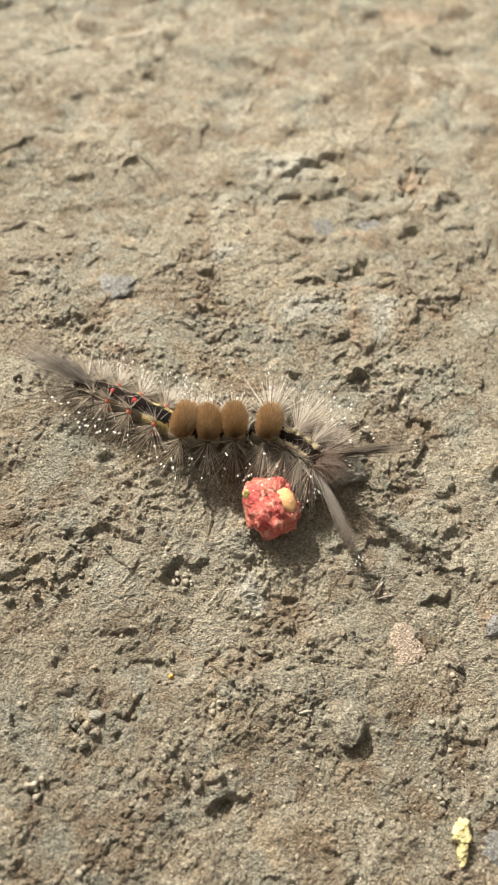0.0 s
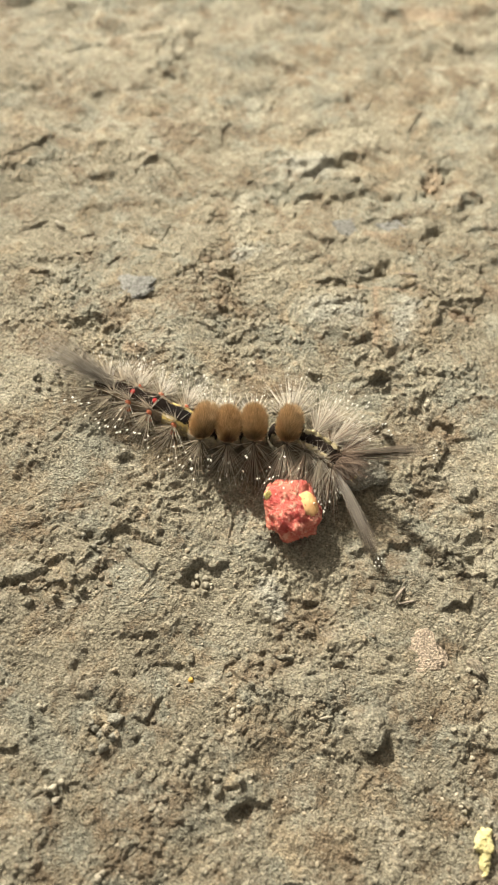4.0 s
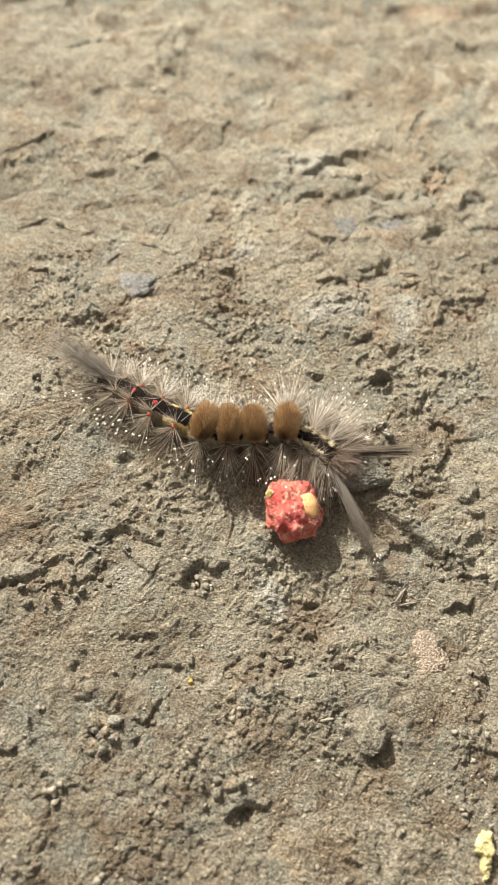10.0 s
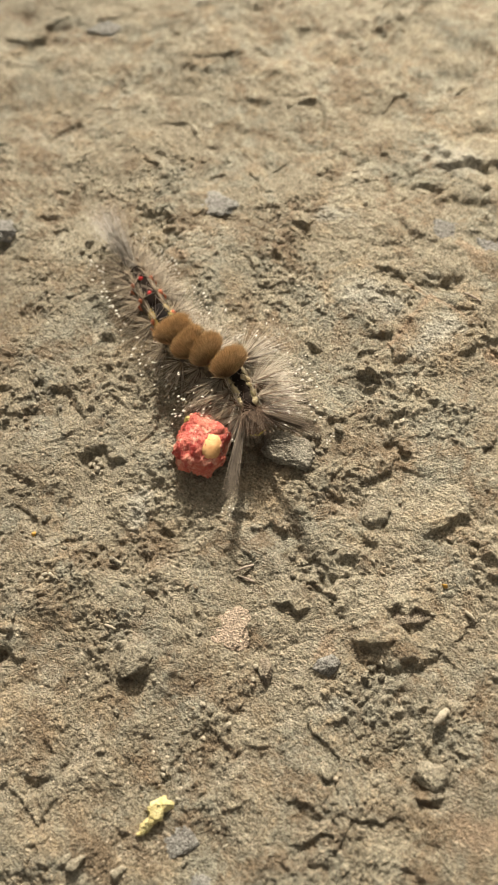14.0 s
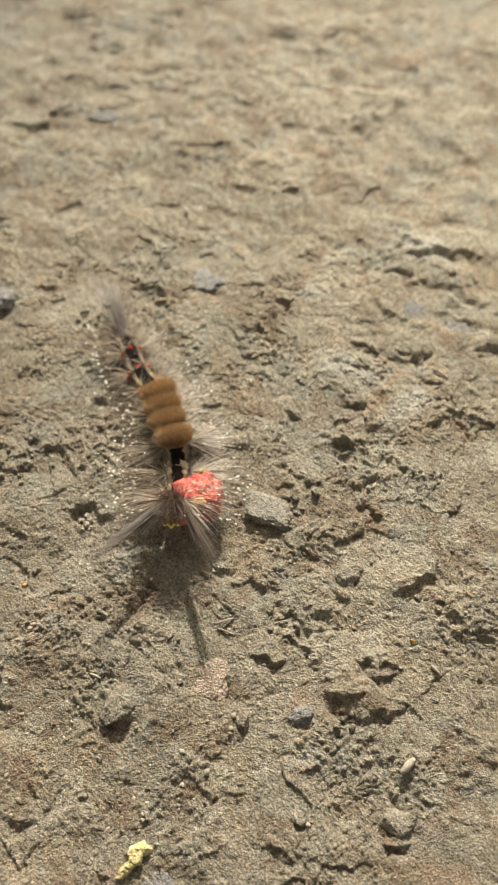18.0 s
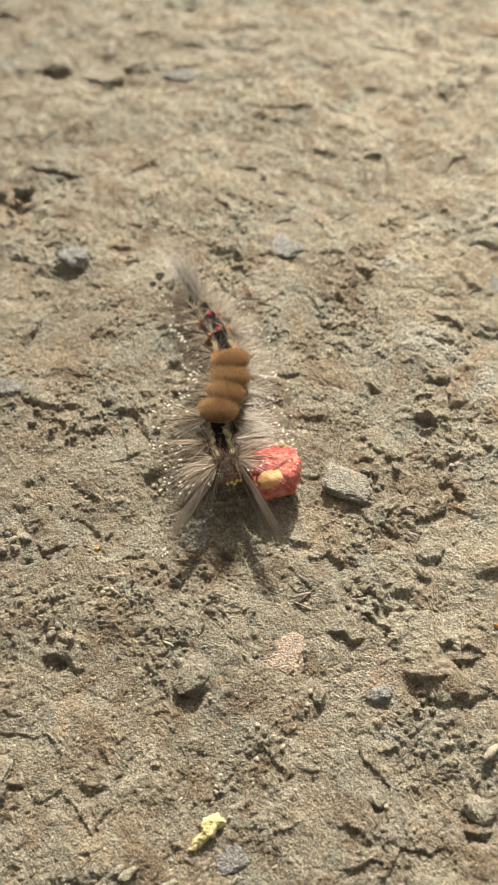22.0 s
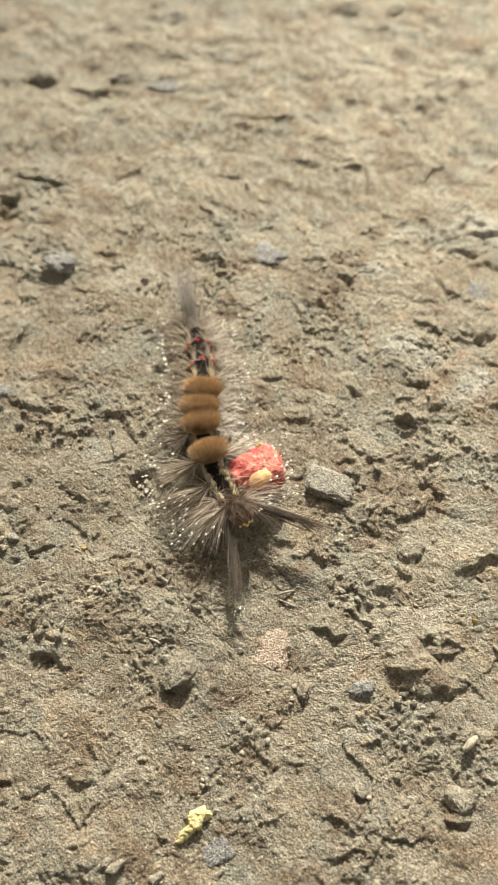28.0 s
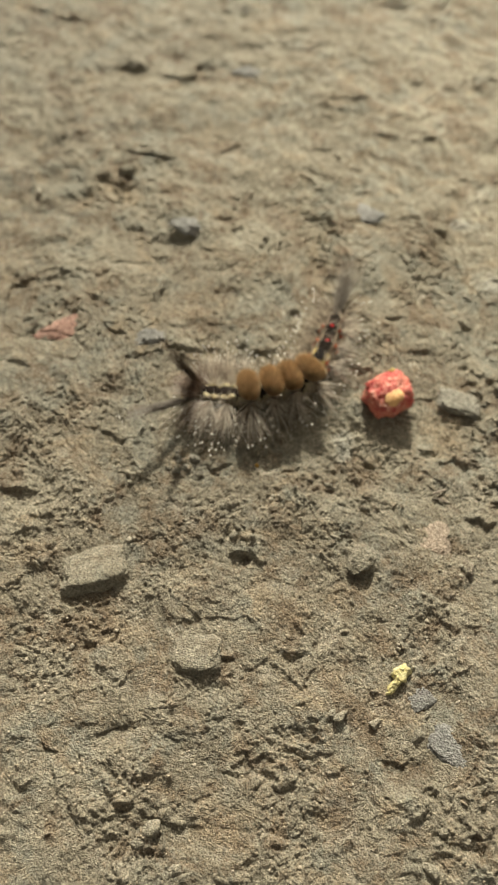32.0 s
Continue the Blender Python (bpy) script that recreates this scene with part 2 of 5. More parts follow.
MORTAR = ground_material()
GREY_STONE = ground_material("dusty_grey_stone", (0.35, 0.32, 0.25), 0.45, 5.0)
BLUE_STONE = ground_material("dusty_blue_grey_stone", (0.325, 0.333, 0.338), 0.72, 8.0)
PALE_STONE = stone_material("pale_stone", (0.36, 0.325, 0.255), (0.54, 0.495, 0.40), 0.1)
BLUE_PATCH = ground_material("pale_blue_grey_chip", (0.425, 0.43, 0.425), 0.80, 17.0)
CHIP_STONE = ground_material("pale_grey_chip", (0.44, 0.42, 0.355), 0.8, 7.0)
PINK_STONE = ground_material("pinkish_flake", (0.66, 0.52, 0.41), 0.75, 15.0)
BROWN_CRUMB_STONE = ground_material("tan_brown_crumb", (0.50, 0.41, 0.30), 0.75, 21.0)
BROWN_STONE = ground_material("dusty_brown_stone", (0.31, 0.25, 0.19), 0.7, 11.0)
YELLOW_CRUMB = stone_material("yellow_crumb", (0.58, 0.50, 0.21), (0.78, 0.73, 0.43), 0.12)
GOLD_CRUMB = stone_material("amber_crumb", (0.50, 0.27, 0.05), (0.72, 0.45, 0.10), 0.1)
RED_STAIN = ground_material("red_pulp_smear", (0.56, 0.30, 0.24), 0.8, 19.0)
DRY_STEM = stone_material("dry_stem", (0.27, 0.22, 0.18), (0.48, 0.42, 0.36), 0.1)
PULP = fruit_material()
SEED = stone_material("pale_seed", (0.66, 0.36, 0.15), (0.78, 0.50, 0.24), 0.2, 0.012)
GREEN = stone_material("yellow_green_scrap", (0.52, 0.44, 0.13), (0.72, 0.62, 0.28), 0.1)
TUFT = hair_material("tan_brush_hair", (0.46, 0.355, 0.225), (0.90, 0.765, 0.575), 0.55, 0.85)
TUFT_CORE = stone_material("tuft_core", (0.42, 0.31, 0.18), (0.56, 0.43, 0.28), 0.06)
PALE_HAIR = hair_material("pale_grey_hair", (0.58, 0.53, 0.46), (0.88, 0.83, 0.75), 0.6, 0.3)
PENCIL_HAIR = hair_material("dark_pencil_hair", (0.065, 0.052, 0.040), (0.21, 0.168, 0.128), 0.3, 0.45)
GREY_HAIR = hair_material("mid_grey_hair", (0.24, 0.215, 0.185), (0.48, 0.44, 0.39), 0.5, 0.35)
DARK_HAIR = hair_material("dark_grey_hair", (0.07, 0.056, 0.045), (0.22, 0.185, 0.15), 0.30, 0.45)
TIPS = hair_material("white_hair_tip", (0.80, 0.78, 0.72), (0.92, 0.90, 0.86), 0.2, 0.3)
SKIN = skin_material("striped_skin", (0.020, 0.015, 0.013), (0.30, 0.26, 0.17), (0.34, 0.29, 0.22))
SKIN_CREAM = skin_material("cream_lined_skin", (0.020, 0.015, 0.013), (0.30, 0.26, 0.17), (0.34, 0.29, 0.22), 0.10)
SKIN_DARK = skin_material("dark_hind_skin", (0.020, 0.015, 0.013), (0.19, 0.15, 0.11), (0.24, 0.20, 0.16))
SKIN_GOLD = skin_material("yellow_sided_skin", (0.014, 0.012, 0.012), (0.55, 0.43, 0.17), (0.36, 0.29, 0.17))
RED_GLAND = stone_material("red_gland", (0.60, 0.02, 0.03), (0.75, 0.05, 0.05), 0.1)
ORANGE_WART = stone_material("orange_wart", (0.46, 0.11, 0.06), (0.60, 0.21, 0.11), 0.1)
CREAM = stone_material("cream_fleck", (0.46, 0.39, 0.22), (0.66, 0.58, 0.38), 0.05)
BROWN_HAIR = hair_material("brown_grey_hair", (0.14, 0.092, 0.068), (0.46, 0.36, 0.285), 0.45, 0.4)
HEAD_SKIN = stone_material("brown_head", (0.13, 0.060, 0.036), (0.24, 0.115, 0.065), 0.1)
FACE = stone_material("yellow_face", (0.75, 0.62, 0.08), (0.86, 0.78, 0.30), 0.1)


# ---- the ground ----
def lattice(seed, i, j):
    """A fixed random number from 0 to 1 for each lattice point."""
    h = (i * 374761393 + j * 668265263 + seed * 1274126177) & 0xFFFFFFFF
    h = ((h ^ (h >> 13)) * 1274126177) & 0xFFFFFFFF
    h = ((h ^ (h >> 16)) * 2246822519) & 0xFFFFFFFF
    return ((h ^ (h >> 15)) & 0xFFFFFF) / float(0xFFFFFF)


def waves(x, y, seed):
    """Gradient noise, about -0.7 to 0.7."""
    i, j = np.floor(x).astype(np.int64), np.floor(y).astype(np.int64)
    u, v = x - i, y - j
    su, sv = u * u * u * (u * (u * 6 - 15) + 10), v * v * v * (v * (v * 6 - 15) + 10)

    def corner(a, b):
        turn = 2 * np.pi * lattice(seed, i + a, j + b)
        return np.cos(turn) * (u - a) + np.sin(turn) * (v - b)

    low = corner(0, 0) * (1 - su) + corner(1, 0) * su
    high = corner(0, 1) * (1 - su) + corner(1, 1) * su
    return low * (1 - sv) + high * sv


def crumbs(x, y, size, seed, fill, low=False):
    """Round grains (or low clods) on a jittered lattice: their height, as a share of size."""
    px, py = x / size, y / size
    i, j = np.floor(px).astype(np.int64), np.floor(py).astype(np.int64)
    best = np.zeros_like(px)
    for a in (-1, 0, 1):
        for b in (-1, 0, 1):
            cx, cy = i + a + lattice(seed, i + a, j + b), j + b + lattice(seed + 1, i + a, j + b)
            r = 0.62 * lattice(seed + 2, i + a, j + b) * (lattice(seed + 3, i + a, j + b) < fill)
            rest = np.clip(r * r - (px - cx) ** 2 - (py - cy) ** 2, 0, None)
            best = np.maximum(best, rest / (r + 0.05) if low else np.sqrt(rest))
    return best


def ease(x, a, b):
    k = np.clip((x - a) / (b - a), 0, 1)
    return k * k * (3 - 2 * k)


HOLLOWS, LEDGES, LUMPS = [], [], []


def hollow(x, y, a, b, turn, depth):
    """A broken pit in the ground: half length, half width and depth in centimetres."""
    HOLLOWS.append((x, y, a, b, turn, depth))


def ledge(x, y, half, drop, turn):
    """A broken edge: the ground rises gently to it and drops off sharply on its right side, seen along turn."""
    LEDGES.append((x, y, half, drop, turn))


def lump(x, y, a, b, turn, up):
    """A low swelling of the ground."""
    LUMPS.append((x, y, a, b, turn, up))


hollow(-1.86, -3.30, 0.14, 0.09, 44, 0.08)
hollow(-1.12, -2.87, 0.14, 0.09, -22, 0.06)
hollow(-0.62, -3.13, 0.16, 0.10, 18, 0.07)
hollow(-1.49, -4.08, 0.13, 0.08, 53, 0.13)
hollow(-0.97, -4.12, 0.10, 0.06, 7, 0.07)
hollow(-0.32, -3.21, 0.12, 0.07, 8, 0.05)
hollow(-1.90, -4.94, 0.10, 0.06, 70, 0.05)
hollow(-0.08, -4.04, 0.10, 0.06, 51, 0.05)
hollow(0.49, -4.76, 0.10, 0.06, 50, 0.06)
hollow(1.07, -1.99, 0.11, 0.07, 66, 0.10)
hollow(0.53, -2.80, 0.11, 0.07, 18, 0.06)
hollow(2.26, -2.66, 0.09, 0.06, -12, 0.08)
hollow(1.17, -3.53, 0.10, 0.06, 26, 0.06)
hollow(-0.83, 3.54, 0.17, 0.10, 22, 0.11)
hollow(-0.89, 2.78, 0.16, 0.09, 15, 0.12)
hollow(-1.60, 2.14, 0.11, 0.06, 9, 0.06)
hollow(-2.66, 0.24, 0.11, 0.07, 9, 0.05)
hollow(1.78, 4.13, 0.23, 0.14, 22, 0.11)
hollow(0.74, 2.99, 0.16, 0.10, 62, 0.07)
hollow(0.77, 1.67, 0.14, 0.09, 23, 0.14)
hollow(3.11, 1.13, 0.17, 0.10, -26, 0.14)
hollow(3.17, 3.31, 0.18, 0.11, -3, 0.09)
hollow(2.60, 5.02, 0.21, 0.13, 43, 0.10)
hollow(1.34, 0.85, 0.13, 0.08, 9, 0.06)
hollow(2.69, 6.26, 0.38, 0.23, 77, 0.12)
hollow(0.05, -3.13, 0.12, 0.07, 42, 0.05)
hollow(0.33, -4.64, 0.14, 0.09, 80, 0.07)
hollow(0.11, -4.59, 0.13, 0.08, 80, 0.05)
hollow(1.76, -3.48, 0.10, 0.06, 42, 0.07)
hollow(2.13, -5.58, 0.21, 0.12, 43, 0.09)
hollow(2.57, -5.90, 0.10, 0.06, 116, 0.07)
hollow(2.77, -5.32, 0.23, 0.14, 43, 0.03)
hollow(3.37, -1.07, 0.24, 0.15, 82, 0.12)
hollow(4.61, -1.60, 0.12, 0.07, 23, 0.07)
hollow(5.02, -1.35, 0.11, 0.06, 43, 0.06)
hollow(4.97, -1.77, 0.15, 0.09, 79, 0.05)
hollow(6.04, -1.91, 0.14, 0.09, 43, 0.05)
hollow(-4.57, 0.91, 0.21, 0.13, 48, 0.08)
hollow(-6.25, 1.29, 0.11, 0.06, 41, 0.06)
hollow(-0.59, -1.81, 0.19, 0.11, 53, 0.11)
hollow(1.65, 3.91, 0.26, 0.16, 53, 0.10)
hollow(2.79, 1.15, 0.12, 0.07, 42, 0.07)
hollow(2.55, 1.56, 0.12, 0.07, 83, 0.06)
hollow(0.45, -4.90, 0.23, 0.14, 72, 0.10)
hollow(2.58, -7.23, 0.26, 0.15, 50, 0.11)
hollow(0.19, -9.43, 0.15, 0.09, 40, 0.07)
hollow(2.07, -6.91, 0.15, 0.09, 70, 0.06)
hollow(4.84, -5.92, 0.19, 0.12, 40, 0.10)
hollow(5.62, -6.08, 0.22, 0.13, 40, 0.09)
hollow(5.45, -5.40, 0.10, 0.06, 40, 0.06)
hollow(6.49, -6.04, 0.15, 0.09, 66, 0.09)
hollow(-7.16, 0.02, 0.59, 0.35, 58, 0.15)
hollow(-2.85, -3.65, 0.11, 0.06, 65, 0.06)
hollow(-5.47, -3.79, 0.18, 0.11, 40, 0.05)
ledge(-3.12, -2.27, 0.21, 0.13, 19)
ledge(-1.34, -1.38, 0.20, 0.10, -0)
ledge(-1.77, -1.40, 0.18, 0.06, 8)
ledge(-2.57, -2.01, 0.19, 0.07, 52)
ledge(-0.41, -1.67, 0.27, 0.12, 3)
ledge(-2.48, -2.30, 0.52, 0.05, 21)
ledge(-1.87, -1.88, 0.17, 0.06, 40)
ledge(-1.59, -4.32, 0.18, 0.04, -2)
ledge(0.64, -2.29, 0.15, 0.08, 13)
ledge(1.47, -2.60, 0.11, 0.06, 8)
ledge(1.90, -2.43, 0.08, 0.05, 8)
ledge(1.07, -2.48, 0.12, 0.06, 18)
ledge(2.36, -3.02, 0.09, 0.06, 8)
ledge(3.15, -1.73, 0.22, 0.12, 18)
ledge(2.89, -1.02, 0.18, 0.08, 8)
ledge(3.40, -1.26, 0.21, 0.09, 23)
ledge(2.13, -3.71, 0.14, 0.10, 17)
ledge(1.86, -5.14, 0.10, 0.06, 7)
ledge(2.07, -4.19, 0.11, 0.05, 48)
ledge(0.66, -4.65, 0.11, 0.06, -11)
ledge(0.63, -1.99, 0.20, 0.05, -44)
ledge(2.30, -0.94, 0.15, 0.07, 8)
ledge(-3.97, 2.99, 0.19, 0.07, 16)
ledge(-3.62, 2.95, 0.12, 0.05, 10)
ledge(-2.60, 2.07, 0.15, 0.10, 45)
ledge(-2.91, 2.26, 0.20, 0.06, -14)
ledge(-1.91, 3.81, 0.21, 0.05, 16)
ledge(-2.39, 2.71, 0.21, 0.05, 45)
ledge(-1.56, 1.62, 0.10, 0.05, 9)
ledge(-1.16, 4.68, 0.09, 0.05, 10)
ledge(-1.17, 5.39, 0.25, 0.07, 29)
ledge(-2.85, 3.60, 0.11, 0.05, 10)
ledge(-3.32, 3.63, 0.11, 0.04, 10)
ledge(-1.91, -0.17, 0.10, 0.07, 9)
ledge(-0.32, 1.60, 0.12, 0.05, 9)
ledge(0.91, 3.63, 0.27, 0.11, 19)
ledge(2.23, 3.82, 0.23, 0.07, 3)
ledge(1.50, 2.54, 0.21, 0.12, 47)
ledge(1.81, 2.42, 0.15, 0.08, -9)
ledge(1.84, 1.88, 0.18, 0.13, 26)
ledge(2.82, 1.21, 0.14, 0.08, -3)
ledge(2.92, 3.49, 0.19, 0.08, 32)
ledge(3.29, 6.02, 0.31, 0.13, 43)
ledge(3.02, 5.73, 0.23, 0.08, 22)
ledge(1.57, 0.62, 0.16, 0.08, 9)
ledge(2.62, -0.04, 0.15, 0.08, 14)
ledge(1.25, 4.67, 0.27, 0.05, 16)
ledge(0.57, 4.22, 0.19, 0.05, 79)
ledge(0.55, 6.52, 0.69, 0.14, 30)
ledge(1.26, 7.17, 0.32, 0.08, -3)
ledge(2.30, 8.79, 0.28, 0.07, 11)
ledge(1.27, 8.89, 0.28, 0.05, 11)
ledge(-5.48, 7.46, 0.43, 0.08, 18)
ledge(-4.10, 7.44, 0.22, 0.07, 11)
ledge(-5.10, 5.35, 0.16, 0.08, 10)
ledge(-0.93, 9.09, 0.21, 0.05, 11)
ledge(-0.90, -3.73, 0.22, 0.09, 47)
ledge(4.17, 0.67, 0.34, 0.15, 79)
ledge(4.47, -0.78, 0.29, 0.14, 30)
ledge(4.36, -1.44, 0.24, 0.11, 33)
ledge(3.42, -0.31, 0.15, 0.07, 32)
ledge(5.08, -1.04, 0.14, 0.06, 79)
ledge(4.88, -3.12, 0.13, 0.08, 29)
ledge(2.11, -1.12, 0.14, 0.06, 42)
ledge(1.76, -1.09, 0.16, 0.09, 42)
ledge(4.78, -3.49, 0.10, 0.05, 15)
ledge(4.26, -4.16, 0.12, 0.05, 43)
ledge(4.32, -2.76, 0.11, 0.04, 99)
ledge(5.19, -3.73, 0.20, 0.10, 60)
ledge(5.97, -2.50, 0.15, 0.15, 50)
ledge(4.96, -2.41, 0.11, 0.04, 43)
ledge(-5.00, -0.01, 0.26, 0.15, 31)
ledge(-4.27, 0.90, 0.15, 0.06, 41)
ledge(-1.96, -0.21, 0.12, 0.08, 89)
ledge(-1.98, -1.95, 0.16, 0.09, 71)
ledge(-1.84, -0.87, 0.16, 0.07, 42)
ledge(-4.83, 1.58, 0.16, 0.05, 41)
ledge(-4.95, -0.69, 0.15, 0.07, 41)
ledge(-6.87, 0.52, 0.23, 0.12, 55)
ledge(-1.87, -1.38, 0.16, 0.06, 1)
ledge(-4.22, 0.15, 0.25, 0.04, 41)
ledge(1.77, 1.78, 0.19, 0.13, 47)
ledge(0.64, 4.61, 0.32, 0.06, -9)
ledge(0.23, 0.96, 0.13, 0.05, 42)
ledge(-0.36, 0.98, 0.17, 0.07, 42)
ledge(1.89, 0.93, 0.18, 0.08, 53)
ledge(1.14, -0.07, 0.15, 0.08, 104)
ledge(-1.04, 1.55, 0.13, 0.06, 41)
ledge(0.39, 6.22, 0.38, 0.14, 48)
ledge(-0.40, 6.57, 0.27, 0.08, -0)
ledge(2.73, 3.23, 0.18, 0.09, 74)
ledge(0.50, 0.73, 0.22, 0.05, 42)
ledge(-3.23, -6.23, 0.30, 0.10, 40)
ledge(-0.42, -7.35, 0.10, 0.09, 40)
ledge(-0.32, -6.98, 0.15, 0.06, 20)
ledge(1.27, -6.24, 0.12, 0.10, 40)
ledge(1.45, -8.60, 0.14, 0.09, 40)
ledge(1.12, -9.16, 0.19, 0.06, 5)
ledge(1.48, -8.20, 0.33, 0.06, 55)
ledge(3.00, -9.03, 0.15, 0.07, 0)
ledge(2.11, -8.91, 0.13, 0.07, 69)
ledge(-2.51, -6.35, 0.17, 0.08, 40)
ledge(-2.05, -7.48, 0.21, 0.07, 63)
ledge(-0.76, -6.81, 0.18, 0.05, 62)
ledge(0.32, -8.25, 0.17, 0.04, 40)
ledge(3.07, -7.08, 0.19, 0.09, 36)
ledge(3.59, -7.14, 0.17, 0.06, 36)
ledge(5.45, -6.84, 0.15, 0.09, 58)
ledge(2.15, -5.05, 0.18, 0.06, 109)
ledge(4.09, -8.19, 0.19, 0.06, 31)
ledge(3.23, -6.41, 0.18, 0.05, 50)
ledge(4.72, -3.58, 0.18, 0.04, 30)
ledge(4.25, -4.45, 0.16, 0.03, 40)
ledge(3.59, -6.44, 0.14, 0.05, 59)
ledge(6.05, -6.07, 0.08, 0.06, -11)
ledge(-7.07, -1.80, 0.52, 0.12, 61)
ledge(-4.40, -2.72, 0.27, 0.08, -4)
ledge(-5.14, -4.41, 0.24, 0.09, 23)
ledge(-5.33, -1.18, 0.32, 0.06, 40)
ledge(-3.04, -4.47, 0.09, 0.06, 40)
ledge(-4.48, -5.29, 0.16, 0.05, 40)
ledge(-7.86, -1.23, 0.23, 0.08, 69)
ledge(-4.83, -3.08, 0.13, 0.06, 91)
ledge(-6.41, 0.58, 0.16, 0.06, 68)


def strewn(count, seed, low_x, high_x, low_y, high_y, size, drop):
    """More broken edges over a stretch of ground where no single one stands out."""
    rng = random.Random(seed)
    for _ in range(count):
        x, y, half = rng.uniform(low_x, high_x), rng.uniform(low_y, high_y), size * rng.uniform(0.5, 1.5)
        if all(math.hypot(x - o[0], y - o[1]) > 0.7 * (half + o[2]) for o in LEDGES + HOLLOWS):
            ledge(x, y, half, drop * rng.uniform(0.5, 1.3), rng.gauss(25, 28))


strewn(45, 5, -8.5, 4.0, 4.2, 12.5, 0.26, 0.06)
strewn(32, 6, -13.5, -4.2, -2.5, 9.0, 0.24, 0.06)
strewn(70, 7, -3.0, 6.0, -11.0, -6.2, 0.15, 0.055)
lump(1.05, 3.05, 0.62, 0.50, 6, 0.05)
lump(2.22, 3.10, 0.45, 0.52, 8, 0.06)
lump(1.80, 1.78, 0.30, 0.22, 20, 0.06)
lump(4.55, -1.25, 0.45, 0.32, 20, 0.12)
lump(2.00, -3.55, 0.30, 0.26, 0, 0.08)
lump(-1.25, -0.95, 0.30, 0.20, 60, 0.06)
lump(-2.30, -1.30, 0.45, 0.18, 10, 0.08)
lump(0.70, 5.90, 1.20, 0.40, 5, 0.10)
lump(5.20, 1.00, 0.70, 0.50, 30, 0.10)
lump(0.25, -5.90, 0.50, 0.40, 20, 0.08)
lump(0.55, -1.95, 0.34, 0.22, 60, 0.07)
lump(3.10, -0.55, 0.40, 0.30, 10, 0.08)


def blob(x, y, cx, cy, a, b, turn):
    """1 in the middle of an uneven oval, 0 outside."""
    c, s = math.cos(radians(turn)), math.sin(radians(turn))
    dx, dy = x - cx, y - cy
    d = np.hypot((c * dx + s * dy) / a, (c * dy - s * dx) / b)
    return d


def facets(x, y, size, seed):
    """Broken faces: each cell of a jittered lattice has a level and a slope of its own."""
    px, py = x / size, y / size
    i, j = np.floor(px).astype(np.int64), np.floor(py).astype(np.int64)
    near, level = np.full_like(px, 9.0), np.zeros_like(px)
    for a in (-1, 0, 1):
        for b in (-1, 0, 1):
            dx, dy = px - (i + a + lattice(seed, i + a, j + b)), py - (j + b + lattice(seed + 1, i + a, j + b))
            d = dx * dx + dy * dy
            turn = 2 * np.pi * lattice(seed + 2, i + a, j + b)
            here = lattice(seed + 3, i + a, j + b) - 0.5 + 0.8 * (dx * np.cos(turn) + dy * np.sin(turn))
            level = np.where(d < near, here, level)
            near = np.minimum(d, near)
    return level


STEP = 0.0150     # spacing of the ground's mesh where the camera comes near


def near_to(x, y, cx, cy, reach):
    return np.nonzero((np.abs(x - cx) < reach) & (np.abs(y - cy) < reach))[0]


